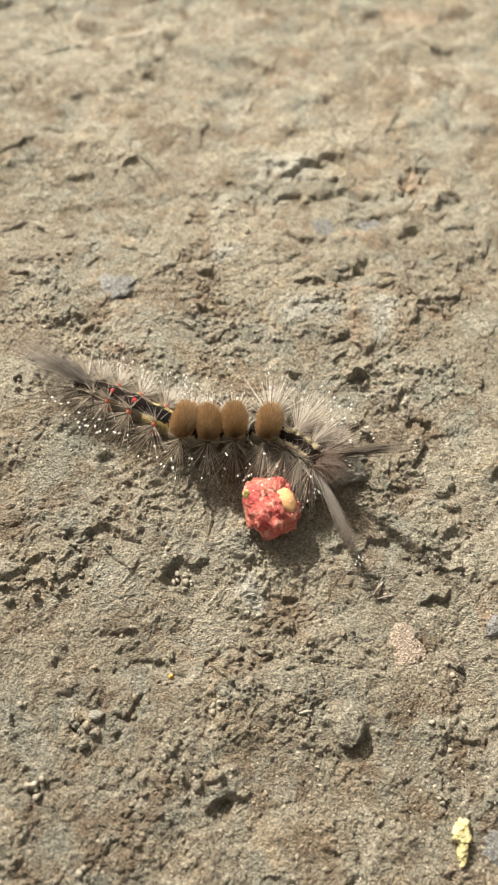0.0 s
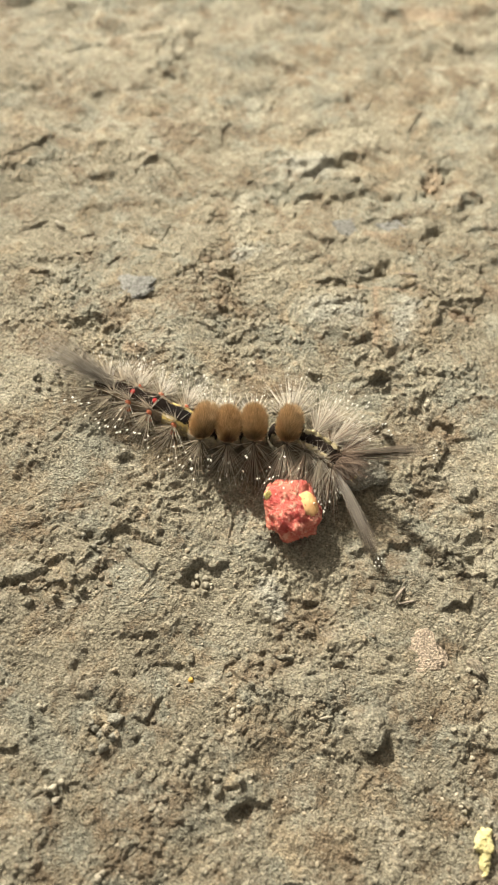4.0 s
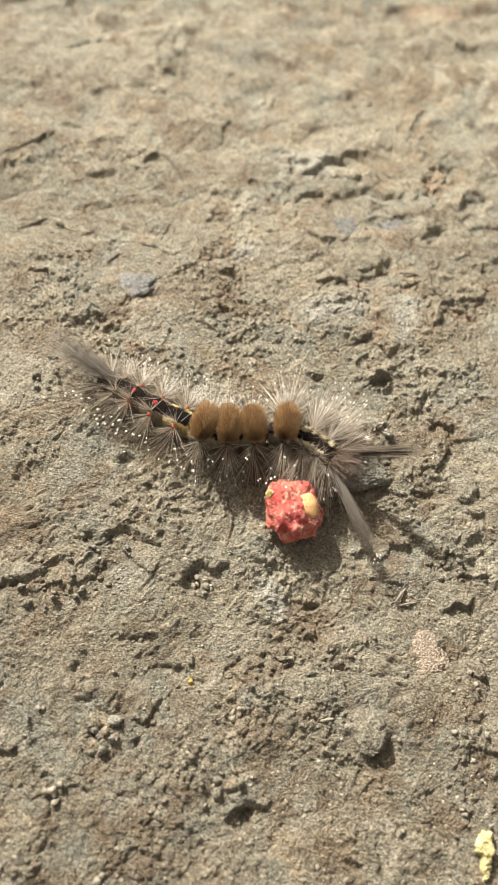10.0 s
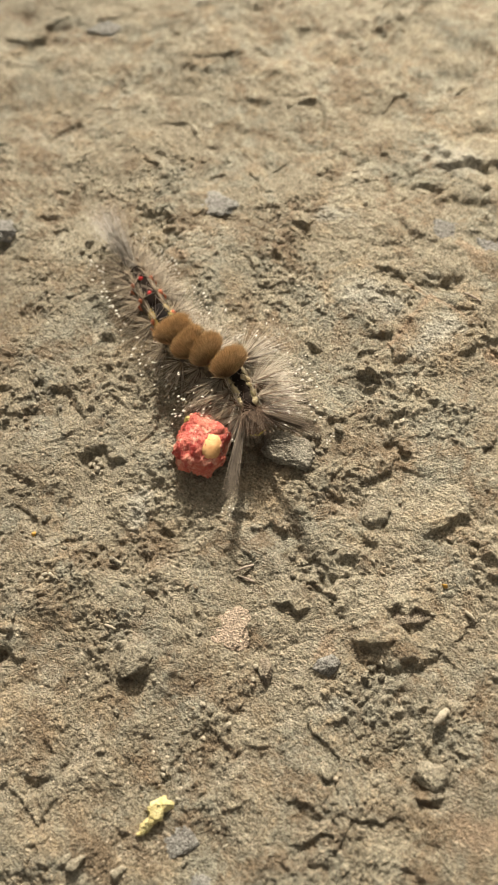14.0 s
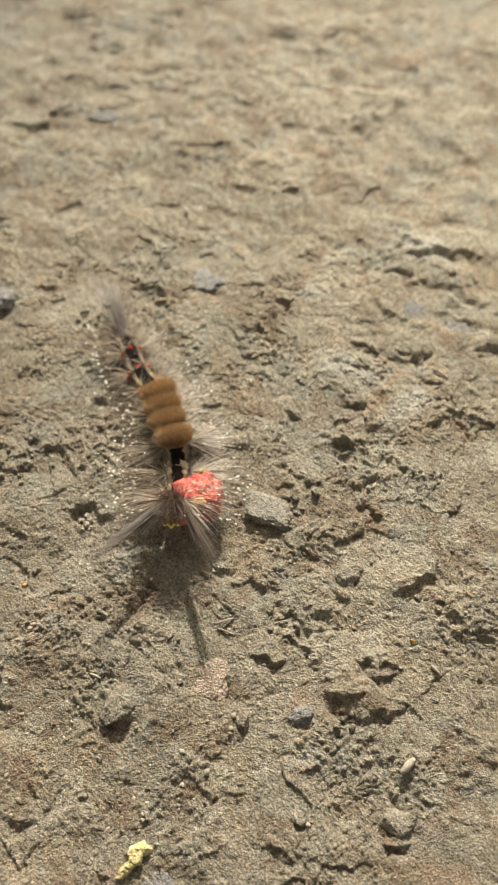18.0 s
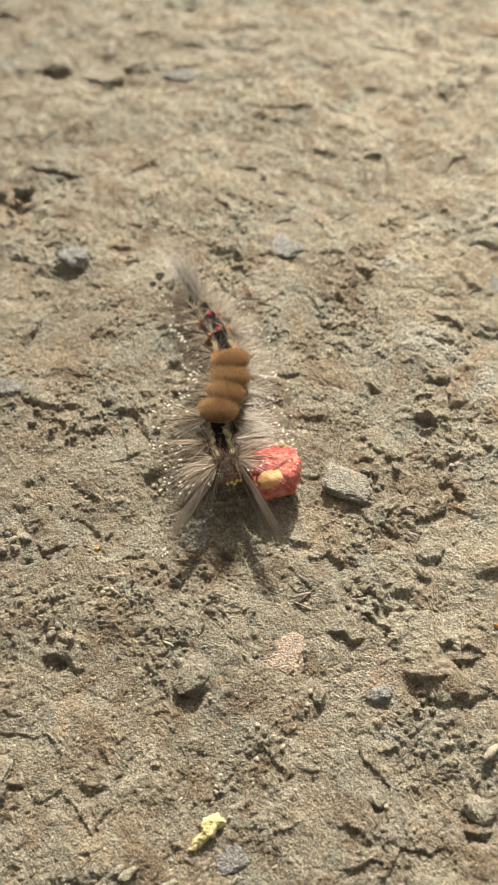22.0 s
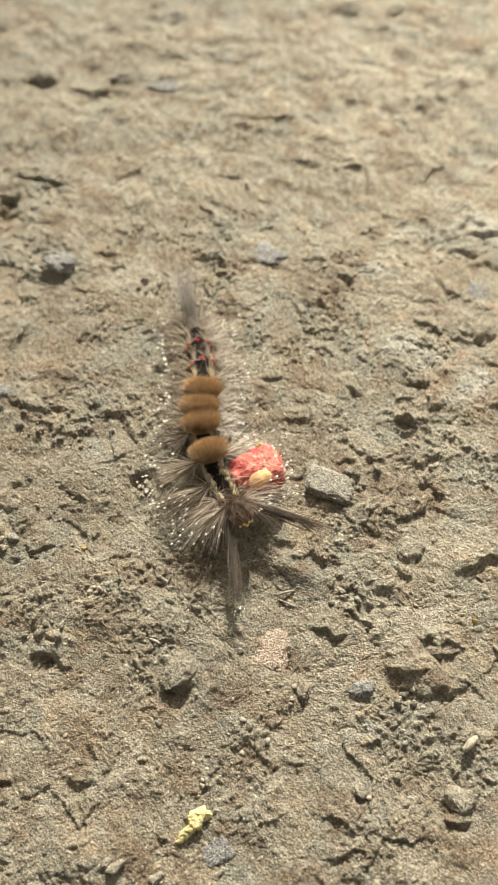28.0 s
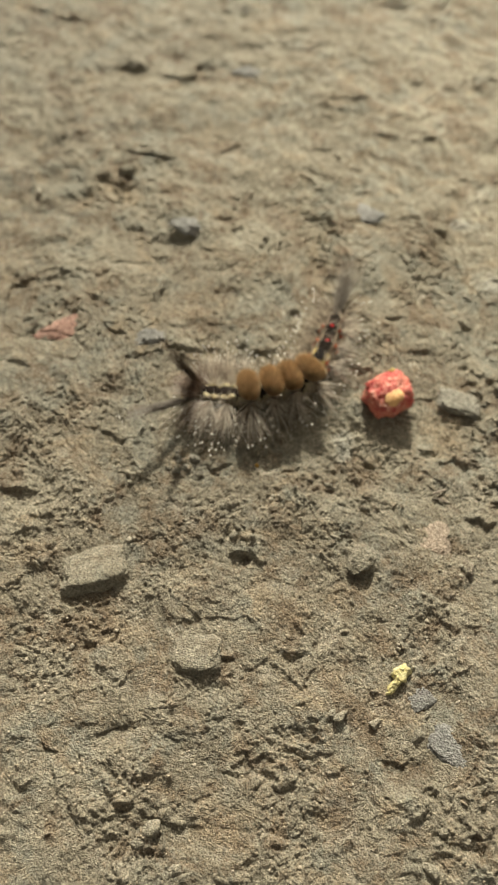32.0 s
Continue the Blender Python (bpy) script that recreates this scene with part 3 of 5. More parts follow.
def ground_height(x, y):
    """Height of the ground in centimetres."""
    x, y = np.asarray(x, float), np.asarray(y, float)
    shape = x.shape
    x, y = x.ravel(), y.ravel()
    wx = x + 0.12 * waves(x / 0.55, y / 0.55, 21) + 0.050 * waves(x / 0.15, y / 0.15, 23)
    wy = y + 0.12 * waves(x / 0.55 + 9, y / 0.55, 22) + 0.050 * waves(x / 0.15 + 5, y / 0.15, 24)
    fx, fy = wx + 0.020 * waves(x / 0.05, y / 0.05, 25), wy + 0.020 * waves(x / 0.05 + 3, y / 0.05, 26)
    step = STEP + np.maximum(np.maximum(-4.2 - x, y - 3.6) * 0.006, np.maximum((x - 6.0) * 0.03, (-9.4 - y) * 0.02)).clip(0, None)

    def kept(size):
        """Relief too fine for the wider mesh far out fades away."""
        return ((size / step - 2.0) / 2.0).clip(0, 1)

    n1, n2 = waves(wx / 5.2, wy / 5.2, 1), waves(wx / 1.7, wy / 1.7, 2)
    n3, n4, n5 = waves(wx / 0.62, wy / 0.62, 3), waves(wx / 0.26, wy / 0.26, 4), waves(fx / 0.11, fy / 0.11, 5)
    smooth = ease(y - 0.15 * x, 2.2, 5.5)          # the far end is worn smoother
    coarse = ease(waves(x / 1.6, y / 1.6, 6) + 0.45 * n3 + 0.25 * n2, -0.10, 0.30) * (1 - 0.35 * smooth)
    h = 0.15 * n1 + 0.11 * n2 + 0.055 * waves(wx / 0.95, wy / 0.80, 15) + 0.050 * n3
    h = h + (0.016 + 0.014 * coarse) * n4 * kept(0.26) + (0.013 + 0.014 * coarse) * n5 * kept(0.11)
    h = h + (0.016 + 0.008 * coarse) * waves(fx / 0.055, fy / 0.055, 12) * kept(0.055) + 0.0075 * waves(x / 0.030, y / 0.030, 18) * kept(0.045)
    far = ease(step, 0.018, 0.040)
    h = h + far * (0.035 * waves(wx / 0.46, wy / 0.38, 19) + 0.05 * waves(wx / 1.2, wy / 1.0, 20) + 0.018 * facets(wx, wy, 0.50, 70))
    # worn plates between broken creases
    plate = 1 - np.exp(-np.abs(waves(wx / 1.15, wy / 0.95, 13)) / 0.10)
    h = h + 0.040 * plate * ease(waves(x / 1.9, y / 1.9, 16), -0.25, 0.25)
    plate = 1 - np.exp(-np.abs(waves(fx / 0.48, fy / 0.42, 14)) / 0.10)
    h = h + 0.018 * plate * ease(waves(x / 1.1, y / 1.1, 17), -0.2, 0.3)
    # broken faces
    h = h + 0.050 * facets(wx, wy, 0.75, 30) * ease(waves(x / 1.3, y / 1.3, 11), -0.10, 0.3)
    h = h + (0.007 + 0.018 * coarse) * facets(fx, fy, 0.30, 34) * kept(0.3) + (0.005 + 0.009 * coarse) * facets(fx, fy, 0.13, 38) * kept(0.13)
    # clods and grains
    h = h + 0.09 * crumbs(wx, wy, 0.55, 50, 0.40, True) + (0.01 + 0.05 * coarse) * crumbs(fx, fy, 0.27, 53, 0.7, True)
    h = h + (1 - 0.4 * smooth) * ((0.010 + 0.048 * coarse) * crumbs(fx, fy, 0.15, 45, 0.7, True) * kept(0.15)
                                  + (0.030 + 0.034 * coarse) * crumbs(fx, fy, 0.085, 40, 0.8, True) * kept(0.085)
                                  + (0.028 + 0.016 * coarse) * crumbs(fx + 7, fy, 0.052, 60, 0.85, True) * kept(0.052))
    for cx, cy, a, b, turn, depth in HOLLOWS:
        k = near_to(x, y, cx, cy, 2.2 * a + 0.3)
        d = blob(fx[k], fy[k], cx, cy, 1.15 * a, 1.15 * b, turn) + 0.9 * n4[k] + 0.6 * n3[k] + 0.5 * n5[k]
        h[k] -= 0.75 * depth * (1 - ease(d, 0.30, 1.15))
    for cx, cy, half, drop, turn in LEDGES:
        k = near_to(x, y, cx, cy, 2.4 * half + 0.3)
        c, s = math.cos(radians(turn)), math.sin(radians(turn))
        u = ((fx[k] - cx) * c + (fy[k] - cy) * s) / half
        v = ((fx[k] - cx) * s - (fy[k] - cy) * c) + 0.10 * half * u * u + 0.10 * n4[k] + 0.05 * n5[k]
        edge = np.maximum(0.035, 7.0 * step[k] - 0.07)
        ends = 1 - ease(np.abs(u) + 0.4 * n3[k], 0.65, 1.30)
        rise = ease(v, -1.5 * half, -0.02) * (1 - ease(v, -0.02, edge))
        scoop = ease(v, -0.02, edge) * (1 - ease(v, 0.05, 1.0 * half + 0.08))
        h[k] += drop * ends * (0.45 * rise - 0.34 * scoop)
    for cx, cy, a, b, turn, up in LUMPS:
        k = near_to(x, y, cx, cy, 1.6 * a + 0.3)
        h[k] += up * (1 - ease(blob(fx[k], fy[k], cx, cy, a, b, turn) + 0.8 * n4[k], 0.5, 1.2))
    return (h - 0.035).reshape(shape)


def lines(low, high, step, grow_low, grow_high, reach):
    """Even steps from low to high, then wider and wider ones out to reach."""
    inner = np.arange(low, high + step / 2, step)

    def outward(grow):
        out, gap = [0.0], step
        while out[-1] < reach:
            gap *= 1 + grow if out[-1] < 9 else 1.25
            out.append(out[-1] + gap)
        return np.array(out[1:])

    return np.concatenate([low - outward(grow_low)[::-1], inner, inner[-1] + outward(grow_high)])


def build_ground():
    xs, ys = lines(-4.2, 6.0, STEP, 0.006, 0.03, 6000.0), lines(-9.4, 3.6, STEP, 0.02, 0.006, 6000.0)
    gx, gy = np.meshgrid(xs, ys)
    gz = ground_height(gx, gy)
    nx, ny = len(xs), len(ys)
    verts = np.stack([gx, gy, gz], -1).reshape(-1, 3) * CM
    a = (np.arange(ny - 1)[:, None] * nx + np.arange(nx - 1)[None]).ravel()
    quads = np.stack([a, a + 1, a + nx + 1, a + nx], -1)
    me = bpy.data.meshes.new("ground")
    me.vertices.add(len(verts))
    me.vertices.foreach_set("co", verts.ravel())
    me.loops.add(quads.size)
    me.loops.foreach_set("vertex_index", quads.ravel().astype(np.int32))
    me.polygons.add(len(quads))
    me.polygons.foreach_set("loop_start", (np.arange(len(quads)) * 4).astype(np.int32))
    me.polygons.foreach_set("use_smooth", np.ones(len(quads), bool))
    me.update(calc_edges=True)
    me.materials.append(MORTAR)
    return tagged(new("ground", me), "rough weathered grey-tan mortar ground with pits and crumbs", "ground", kind="structure")


ground = build_ground()


def floor_at(x, y):
    return float(ground_height(np.array([x]), np.array([y]))[0])


# ---- helpers for things ----
def part(name, bm, material, parent, label=""):
    """Links a bmesh, drawn in centimetres, as one mesh under a thing or a part."""
    bm.transform(Matrix.Scale(CM, 4))
    me = bpy.data.meshes.new(name)
    bm.to_mesh(me)
    bm.free()
    me.materials.append(material)
    ob = new(name, me)
    ob.parent = parent
    return tagged(ob, label)


def ball(levels=3):
    bm = bmesh.new()
    bmesh.ops.create_icosphere(bm, subdivisions=levels, radius=1.0)
    for f in bm.faces:
        f.smooth = True
    return bm


def stone_mesh(sx, sy, sz, seed, levels=4, cuts=13, rough=0.17):
    """A broken stone: a ball cut flat by random planes, then roughened."""
    rng = random.Random(seed)
    bm = ball(levels)
    sx, sy, sz = 1.25 * sx, 1.25 * sy, 1.35 * sz
    planes = []
    for _ in range(cuts):
        d = Vector((rng.gauss(0, 1), rng.gauss(0, 1), rng.gauss(0, 0.8))).normalized()
        planes.append((d, rng.uniform(0.42, 0.74)))
    planes.append((Vector((rng.uniform(-0.1, 0.1), rng.uniform(-0.1, 0.1), 1)).normalized(), rng.uniform(0.45, 0.6)))
    for v in bm.verts:
        for d, far in planes:
            over = v.co.dot(d) - far
            if over > 0:
                v.co -= d * over * 0.97
        p = v.co * 2.3 + Vector((seed * 3.1, seed * 1.7, 0))
        v.co += v.co.normalized() * rough * (noise.noise(p) + 0.6 * noise.noise(p * 2.7) + 0.35 * noise.noise(p * 6.1))
        flare = 1 - 0.42 * v.co.z
        v.co = Vector((v.co.x * sx * flare, v.co.y * sy * flare, v.co.z * sz))
    return bm


def slab_mesh(sx, sy, sz, seed):
    """A flat broken piece with a level top, blunt edges and skewed sides."""
    rng = random.Random(seed)
    skew, taper, bite = rng.uniform(-0.3, 0.3), rng.uniform(-0.25, 0.25), rng.uniform(-0.2, 0.2)
    bm = ball(5)
    for v in bm.verts:
        d = v.co.normalized()
        k = (abs(d.x) ** 5 + abs(d.y) ** 5 + abs(d.z) ** 5) ** (-1 / 5)
        p = d * k
        q = p * 2.0 + Vector((seed * 2.3, 0, seed))
        rough = 0.16 * noise.noise(q) + 0.10 * noise.noise(q * 2.6) + 0.05 * noise.noise(q * 6.5)
        p = p * (1 + rough)
        flare = 1 - 0.10 * p.z
        x, y = p.x + skew * p.y, p.y * (1 + taper * p.x) + bite * p.x * p.x * 0.5
        v.co = Vector((x * sx * flare, y * sy * flare, p.z * sz))
    return bm


def slab(name, x, y, sx, sy, sz, turn, seed, material, label, lift, tilt=0):
    """A flat piece lying on the ground: half sizes and lift of its middle in centimetres."""
    ob = part(name, slab_mesh(sx, sy, sz, seed), material, None)
    ob.matrix_world = pose(x * CM, y * CM, (floor_at(x, y) + lift) * CM, tilt, 0, turn)
    return tagged(ob, label, "stone")


def stone(name, x, y, sx, sy, sz, turn, seed, material, label, category="stone", sink=0.35, tilt=0, group="", levels=4, cuts=13):
    """A loose stone that lies in the ground: half sizes in centimetres."""
    ob = part(name, stone_mesh(sx, sy, sz, seed, levels, cuts), material, None)
    z = floor_at(x, y)
    ob.matrix_world = pose(x * CM, y * CM, (z + sz * (1 - sink) * 0.75) * CM, tilt, 0, turn)
    return tagged(ob, label, category, group)


# ---- stones and scraps on the ground ----
slab("flat_stone", 1.64, 0.11, 0.36, 0.23, 0.065, 20, 3, CHIP_STONE, "flat angular grey stone chip lying on the mortar", 0.065, -3)
stone("stone", 2.05, -3.62, 0.24, 0.20, 0.10, 20, 5, GREY_STONE, "small rounded grey-brown stone half sunk in mortar")
stone("stone", 3.45, -2.60, 0.20, 0.10, 0.07, -40, 6, BROWN_STONE, "narrow dark stone splinter lying on the ground", sink=0.2)
stone("stone", 4.05, -2.00, 0.19, 0.14, 0.08, 45, 7, BLUE_STONE, "small blue-grey pebble pressed into the mortar", sink=0.3)
stone("stone", 5.85, -2.25, 0.24, 0.20, 0.11, 55, 8, GREY_STONE, "upright knobbly grey stone stuck in the ground", sink=0.35)
stone("stone", 4.50, -0.82, 0.36, 0.20, 0.10, 40, 9, BROWN_STONE, "brown angular stone lying in a hollow", sink=0.6)
slab("stone", -1.25, -6.45, 0.52, 0.36, 0.16, 54, 10, GREY_STONE, "large slanting grey stone with a broken edge", 0.0, -14)
slab("stone", 0.90, -6.45, 0.36, 0.30, 0.09, 34, 11, GREY_STONE, "blunt grey stone with a dark broken face", -0.05, -10)
stone("stone", 0.98, -6.62, 0.17, 0.15, 0.08, 10, 12, BLUE_STONE, "small blue-grey chip beside a larger stone", sink=0.3)
stone("stone", -3.62, -2.45, 0.34, 0.22, 0.10, 40, 13, BLUE_STONE, "bluish stone with a shaded front edge", sink=0.35)
stone("stone", -5.05, 0.20, 0.34, 0.24, 0.10, 40, 14, BLUE_PATCH, "blue-grey stone standing out of the mortar", sink=0.5)
slab("stone", -2.42, 2.98, 0.34, 0.24, 0.03, 20, 15, BLUE_PATCH, "flat blue-grey stone flush with the ground", -0.014)
slab("stone", 1.90, 5.15, 0.22, 0.18, 0.03, 30, 49, BLUE_PATCH, "pale blue-grey chip bedded in the mortar", -0.012)
stone("stone", -7.20, 0.72, 0.20, 0.14, 0.14, 60, 16, GREY_STONE, "pale glinting stone beside a dark hollow", sink=0.3)
slab("stone", 1.10, 4.95, 0.26, 0.20, 0.04, 10, 17, BLUE_STONE, "low grey-blue stone among crumbs", -0.02)
slab("stone", 3.95, -4.85, 0.20, 0.16, 0.04, 70, 18, BLUE_STONE, "flat slate-blue chip beside a yellow crumb", -0.018)
slab("stone", 4.72, -5.1, 0.36, 0.26, 0.04, 10, 19, BLUE_STONE, "flat grey-blue stone flush with the mortar", -0.025)
stone("stone", -9.6, 3.6, 0.40, 0.30, 0.18, 10, 20, GREY_STONE, "pale rounded stone far along the ground", sink=0.7)
slab("stone", -7.4, 5.2, 0.30, 0.22, 0.05, 10, 22, BLUE_STONE, "blue-grey stone bedded in the mortar", 0.0)
stone("stone", -2.9, -2.15, 0.25, 0.20, 0.10, 10, 23, GREY_STONE, "small grey stone at a crumbly edge", sink=0.3)
stone("stone", 3.3, 0.05, 0.30, 0.20, 0.09, 70, 24, GREY_STONE, "small flat grey chip beside a crack", sink=0.3)
slab("flake", 2.67, -2.50, 0.30, 0.28, 0.036, 30, 25, PINK_STONE, "flat pinkish-tan flake bedded in the mortar", -0.014)
stone("smear", -5.15, -3.30, 0.40, 0.24, 0.04, 55, 27, RED_STAIN, "flattened red smear of fruit pulp on the ground", "fruit scrap", sink=0.1)
stone("crumb", 4.62, -0.15, 0.05, 0.04, 0.04, 0, 28, GOLD_CRUMB, "tiny amber crumb on the mortar", "crumb", sink=0.1, levels=2)
stone("crumb", -0.42, -3.28, 0.042, 0.036, 0.036, 0, 29, GOLD_CRUMB, "tiny amber crumb beside a pit", "crumb", sink=0.1, levels=2)


def cluster(name, x, y, count, spread, size, material, label, seed, group):
    """Loose grains lying together, each a thing of its own."""
    rng = random.Random(seed)
    for _ in range(count):
        a, r = rng.uniform(0, 6.283), spread * math.sqrt(rng.random())
        s = size * rng.uniform(0.55, 1.25)
        stone(name, x + r * math.cos(a), y + r * math.sin(a), s, s * rng.uniform(0.7, 1), s * 0.8, rng.uniform(0, 360), rng.randrange(999),
              material, label, "pebble", 0.05, 0, group, 2)


cluster("pebble", -1.42, -4.08, 7, 0.22, 0.09, CHIP_STONE, "round grey pebble lying in a pit", 1, "pebbles in the pit")
cluster("pebble", -0.47, -1.93, 9, 0.14, 0.055, PALE_STONE, "chalky white crumb at the edge of a hollow", 2, "white crumbs")
cluster("pebble", 0.27, -3.62, 4, 0.10, 0.05, PALE_STONE, "small pale grain on the mortar", 3, "pale grains")
cluster("pebble", -1.82, -4.80, 5, 0.16, 0.06, PALE_STONE, "cream-white crumb on the mortar", 4, "cream crumbs")
cluster("pebble", -2.5, -2.3, 9, 0.45, 0.06, GREY_STONE, "round grey grain on crumbly ground", 5, "grey grains")
cluster("pebble", 1.95, 0.62, 8, 0.30, 0.07, GREY_STONE, "grey grain lodged behind a flat stone", 6, "grains behind the flat stone")
cluster("pebble", 4.55, -1.75, 6, 0.22, 0.055, GREY_STONE, "grey grain below a brown stone", 7, "grains below the stone")
cluster("pebble", -3.4, 1.0, 7, 0.35, 0.07, GREY_STONE, "grey grain on crumbly ground", 8, "grey grains by the hollow")
cluster("pebble", 0.20, -4.66, 8, 0.35, 0.055, GREY_STONE, "brownish crumb in a crumbly patch", 10, "crumbs in the brown patch")
cluster("pebble", 2.95, -1.20, 9, 0.30, 0.06, GREY_STONE, "brown crumb in a broken hollow", 11, "crumbs in the broken hollow")
cluster("pebble", -1.9, -1.55, 9, 0.45, 0.055, CHIP_STONE, "rounded mortar crumb on the ground", 12, "mortar crumbs")
cluster("pebble", 3.35, -3.05, 7, 0.5, 0.045, PALE_STONE, "pale mortar grain on the ground", 13, "scattered pale grains")
cluster("pebble", 2.65, 1.45, 2, 0.03, 0.06, PALE_STONE, "white grain in the mortar", 9, "white grains")


WHITE_GRAIN = (PALE_STONE, "small chalky white grain on the mortar", "white grains on the ground", 0.15)
BROWN_CRUMB = (BROWN_CRUMB_STONE, "rounded tan-brown crumb lying on the mortar", "brown crumbs on the ground", 0.25)
GREY_CLOD = (GREY_STONE, "small grey clod bedded in the mortar", "grey clods in the ground", 0.55)


def pebble(x, y, r, kind):
    """One loose grain or clod, r centimetres across its half."""
    material, label, group, sink = kind
    rng = random.Random(int(1000 * x) * 31 + int(1000 * y))
    return stone("pebble", x, y, r * rng.uniform(0.9, 1.25), r * rng.uniform(0.65, 0.95), r * rng.uniform(0.6, 0.85), rng.uniform(0, 180), rng.randrange(999), material, label, "pebble", sink, rng.uniform(-12, 12), group, 2 if r < 0.05 else 3, 8)


pebble(-0.64, -2.42, 0.035, WHITE_GRAIN)
pebble(-0.29, -2.44, 0.035, WHITE_GRAIN)
pebble(-2.25, -3.88, 0.024, WHITE_GRAIN)
pebble(-1.11, -5.67, 0.034, WHITE_GRAIN)
pebble(-0.36, -5.60, 0.023, WHITE_GRAIN)
pebble(-2.29, -5.44, 0.030, WHITE_GRAIN)
pebble(0.12, -5.50, 0.023, WHITE_GRAIN)
pebble(1.24, -2.86, 0.021, WHITE_GRAIN)
pebble(3.24, -4.37, 0.028, WHITE_GRAIN)
pebble(3.51, -3.98, 0.025, WHITE_GRAIN)
pebble(2.82, -3.34, 0.025, WHITE_GRAIN)
pebble(1.89, -4.74, 0.024, WHITE_GRAIN)
pebble(1.32, -3.62, 0.021, WHITE_GRAIN)
pebble(2.22, -4.86, 0.020, WHITE_GRAIN)
pebble(2.66, 1.54, 0.044, WHITE_GRAIN)
pebble(-0.29, 4.56, 0.048, WHITE_GRAIN)
pebble(-2.72, 0.52, 0.027, WHITE_GRAIN)
pebble(1.64, -4.18, 0.027, WHITE_GRAIN)
pebble(3.43, -5.37, 0.032, WHITE_GRAIN)
pebble(2.72, -4.88, 0.021, WHITE_GRAIN)
pebble(2.56, -5.09, 0.025, WHITE_GRAIN)
pebble(3.41, 0.48, 0.029, WHITE_GRAIN)
pebble(3.62, 0.86, 0.024, WHITE_GRAIN)
pebble(2.46, -0.34, 0.029, WHITE_GRAIN)
pebble(4.71, -0.58, 0.036, WHITE_GRAIN)
pebble(4.56, -1.54, 0.030, WHITE_GRAIN)
pebble(4.63, -1.60, 0.039, WHITE_GRAIN)
pebble(4.52, -1.62, 0.026, WHITE_GRAIN)
pebble(3.17, -2.75, 0.026, WHITE_GRAIN)
pebble(3.18, -2.91, 0.026, WHITE_GRAIN)
pebble(5.18, -3.20, 0.028, WHITE_GRAIN)
pebble(6.07, -1.99, 0.024, WHITE_GRAIN)
pebble(3.39, -1.84, 0.018, WHITE_GRAIN)
pebble(3.65, -0.49, 0.032, WHITE_GRAIN)
pebble(-1.33, 3.47, 0.033, WHITE_GRAIN)
pebble(-0.66, 4.26, 0.033, WHITE_GRAIN)
pebble(0.98, 2.21, 0.025, WHITE_GRAIN)
pebble(0.98, 0.92, 0.034, WHITE_GRAIN)
pebble(-1.15, -5.72, 0.047, WHITE_GRAIN)
pebble(-2.08, -6.82, 0.029, WHITE_GRAIN)
pebble(-0.64, -7.56, 0.044, WHITE_GRAIN)
pebble(0.82, -10.08, 0.029, WHITE_GRAIN)
pebble(0.05, -5.73, 0.028, WHITE_GRAIN)
pebble(0.87, -5.98, 0.027, WHITE_GRAIN)
pebble(-0.77, -7.84, 0.022, WHITE_GRAIN)
pebble(3.56, -4.02, 0.030, WHITE_GRAIN)
pebble(3.28, -4.42, 0.040, WHITE_GRAIN)
pebble(4.42, -4.51, 0.029, WHITE_GRAIN)
pebble(5.51, -6.05, 0.032, WHITE_GRAIN)
pebble(5.90, -6.24, 0.035, WHITE_GRAIN)
pebble(5.66, -6.99, 0.035, WHITE_GRAIN)
pebble(5.06, -7.00, 0.022, WHITE_GRAIN)
pebble(4.37, -6.53, 0.023, WHITE_GRAIN)
pebble(-2.31, -3.88, 0.035, WHITE_GRAIN)
pebble(-1.99, -4.84, 0.039, WHITE_GRAIN)
pebble(-2.29, -2.27, 0.043, BROWN_CRUMB)
pebble(-1.89, -2.07, 0.048, BROWN_CRUMB)
pebble(-2.46, -2.37, 0.039, BROWN_CRUMB)
pebble(-2.61, -2.35, 0.035, BROWN_CRUMB)
pebble(-1.77, -2.14, 0.048, BROWN_CRUMB)
pebble(-1.93, -2.22, 0.035, BROWN_CRUMB)
pebble(-2.74, -2.54, 0.030, BROWN_CRUMB)
pebble(-1.44, -3.31, 0.046, BROWN_CRUMB)
pebble(-1.17, -2.83, 0.038, BROWN_CRUMB)
pebble(-1.19, -3.00, 0.038, BROWN_CRUMB)
pebble(-0.67, -3.64, 0.041, BROWN_CRUMB)
pebble(-0.82, -3.86, 0.033, BROWN_CRUMB)
pebble(0.28, -3.62, 0.037, BROWN_CRUMB)
pebble(-0.58, -3.36, 0.038, BROWN_CRUMB)
pebble(-2.01, -2.29, 0.035, BROWN_CRUMB)
pebble(-1.65, -2.03, 0.035, BROWN_CRUMB)
pebble(-0.48, -3.37, 0.033, BROWN_CRUMB)
pebble(1.25, -3.38, 0.032, BROWN_CRUMB)
pebble(1.45, -3.60, 0.032, BROWN_CRUMB)
pebble(1.38, -3.37, 0.028, BROWN_CRUMB)
pebble(1.18, -3.52, 0.037, BROWN_CRUMB)
pebble(1.98, -2.36, 0.042, BROWN_CRUMB)
pebble(1.87, -2.40, 0.042, BROWN_CRUMB)
pebble(4.30, 0.44, 0.065, BROWN_CRUMB)
pebble(4.41, 0.51, 0.046, BROWN_CRUMB)
pebble(4.58, 0.62, 0.051, BROWN_CRUMB)
pebble(4.62, 0.49, 0.055, BROWN_CRUMB)
pebble(3.85, -0.54, 0.041, BROWN_CRUMB)
pebble(6.29, -2.53, 0.032, BROWN_CRUMB)
pebble(5.32, -3.19, 0.036, BROWN_CRUMB)
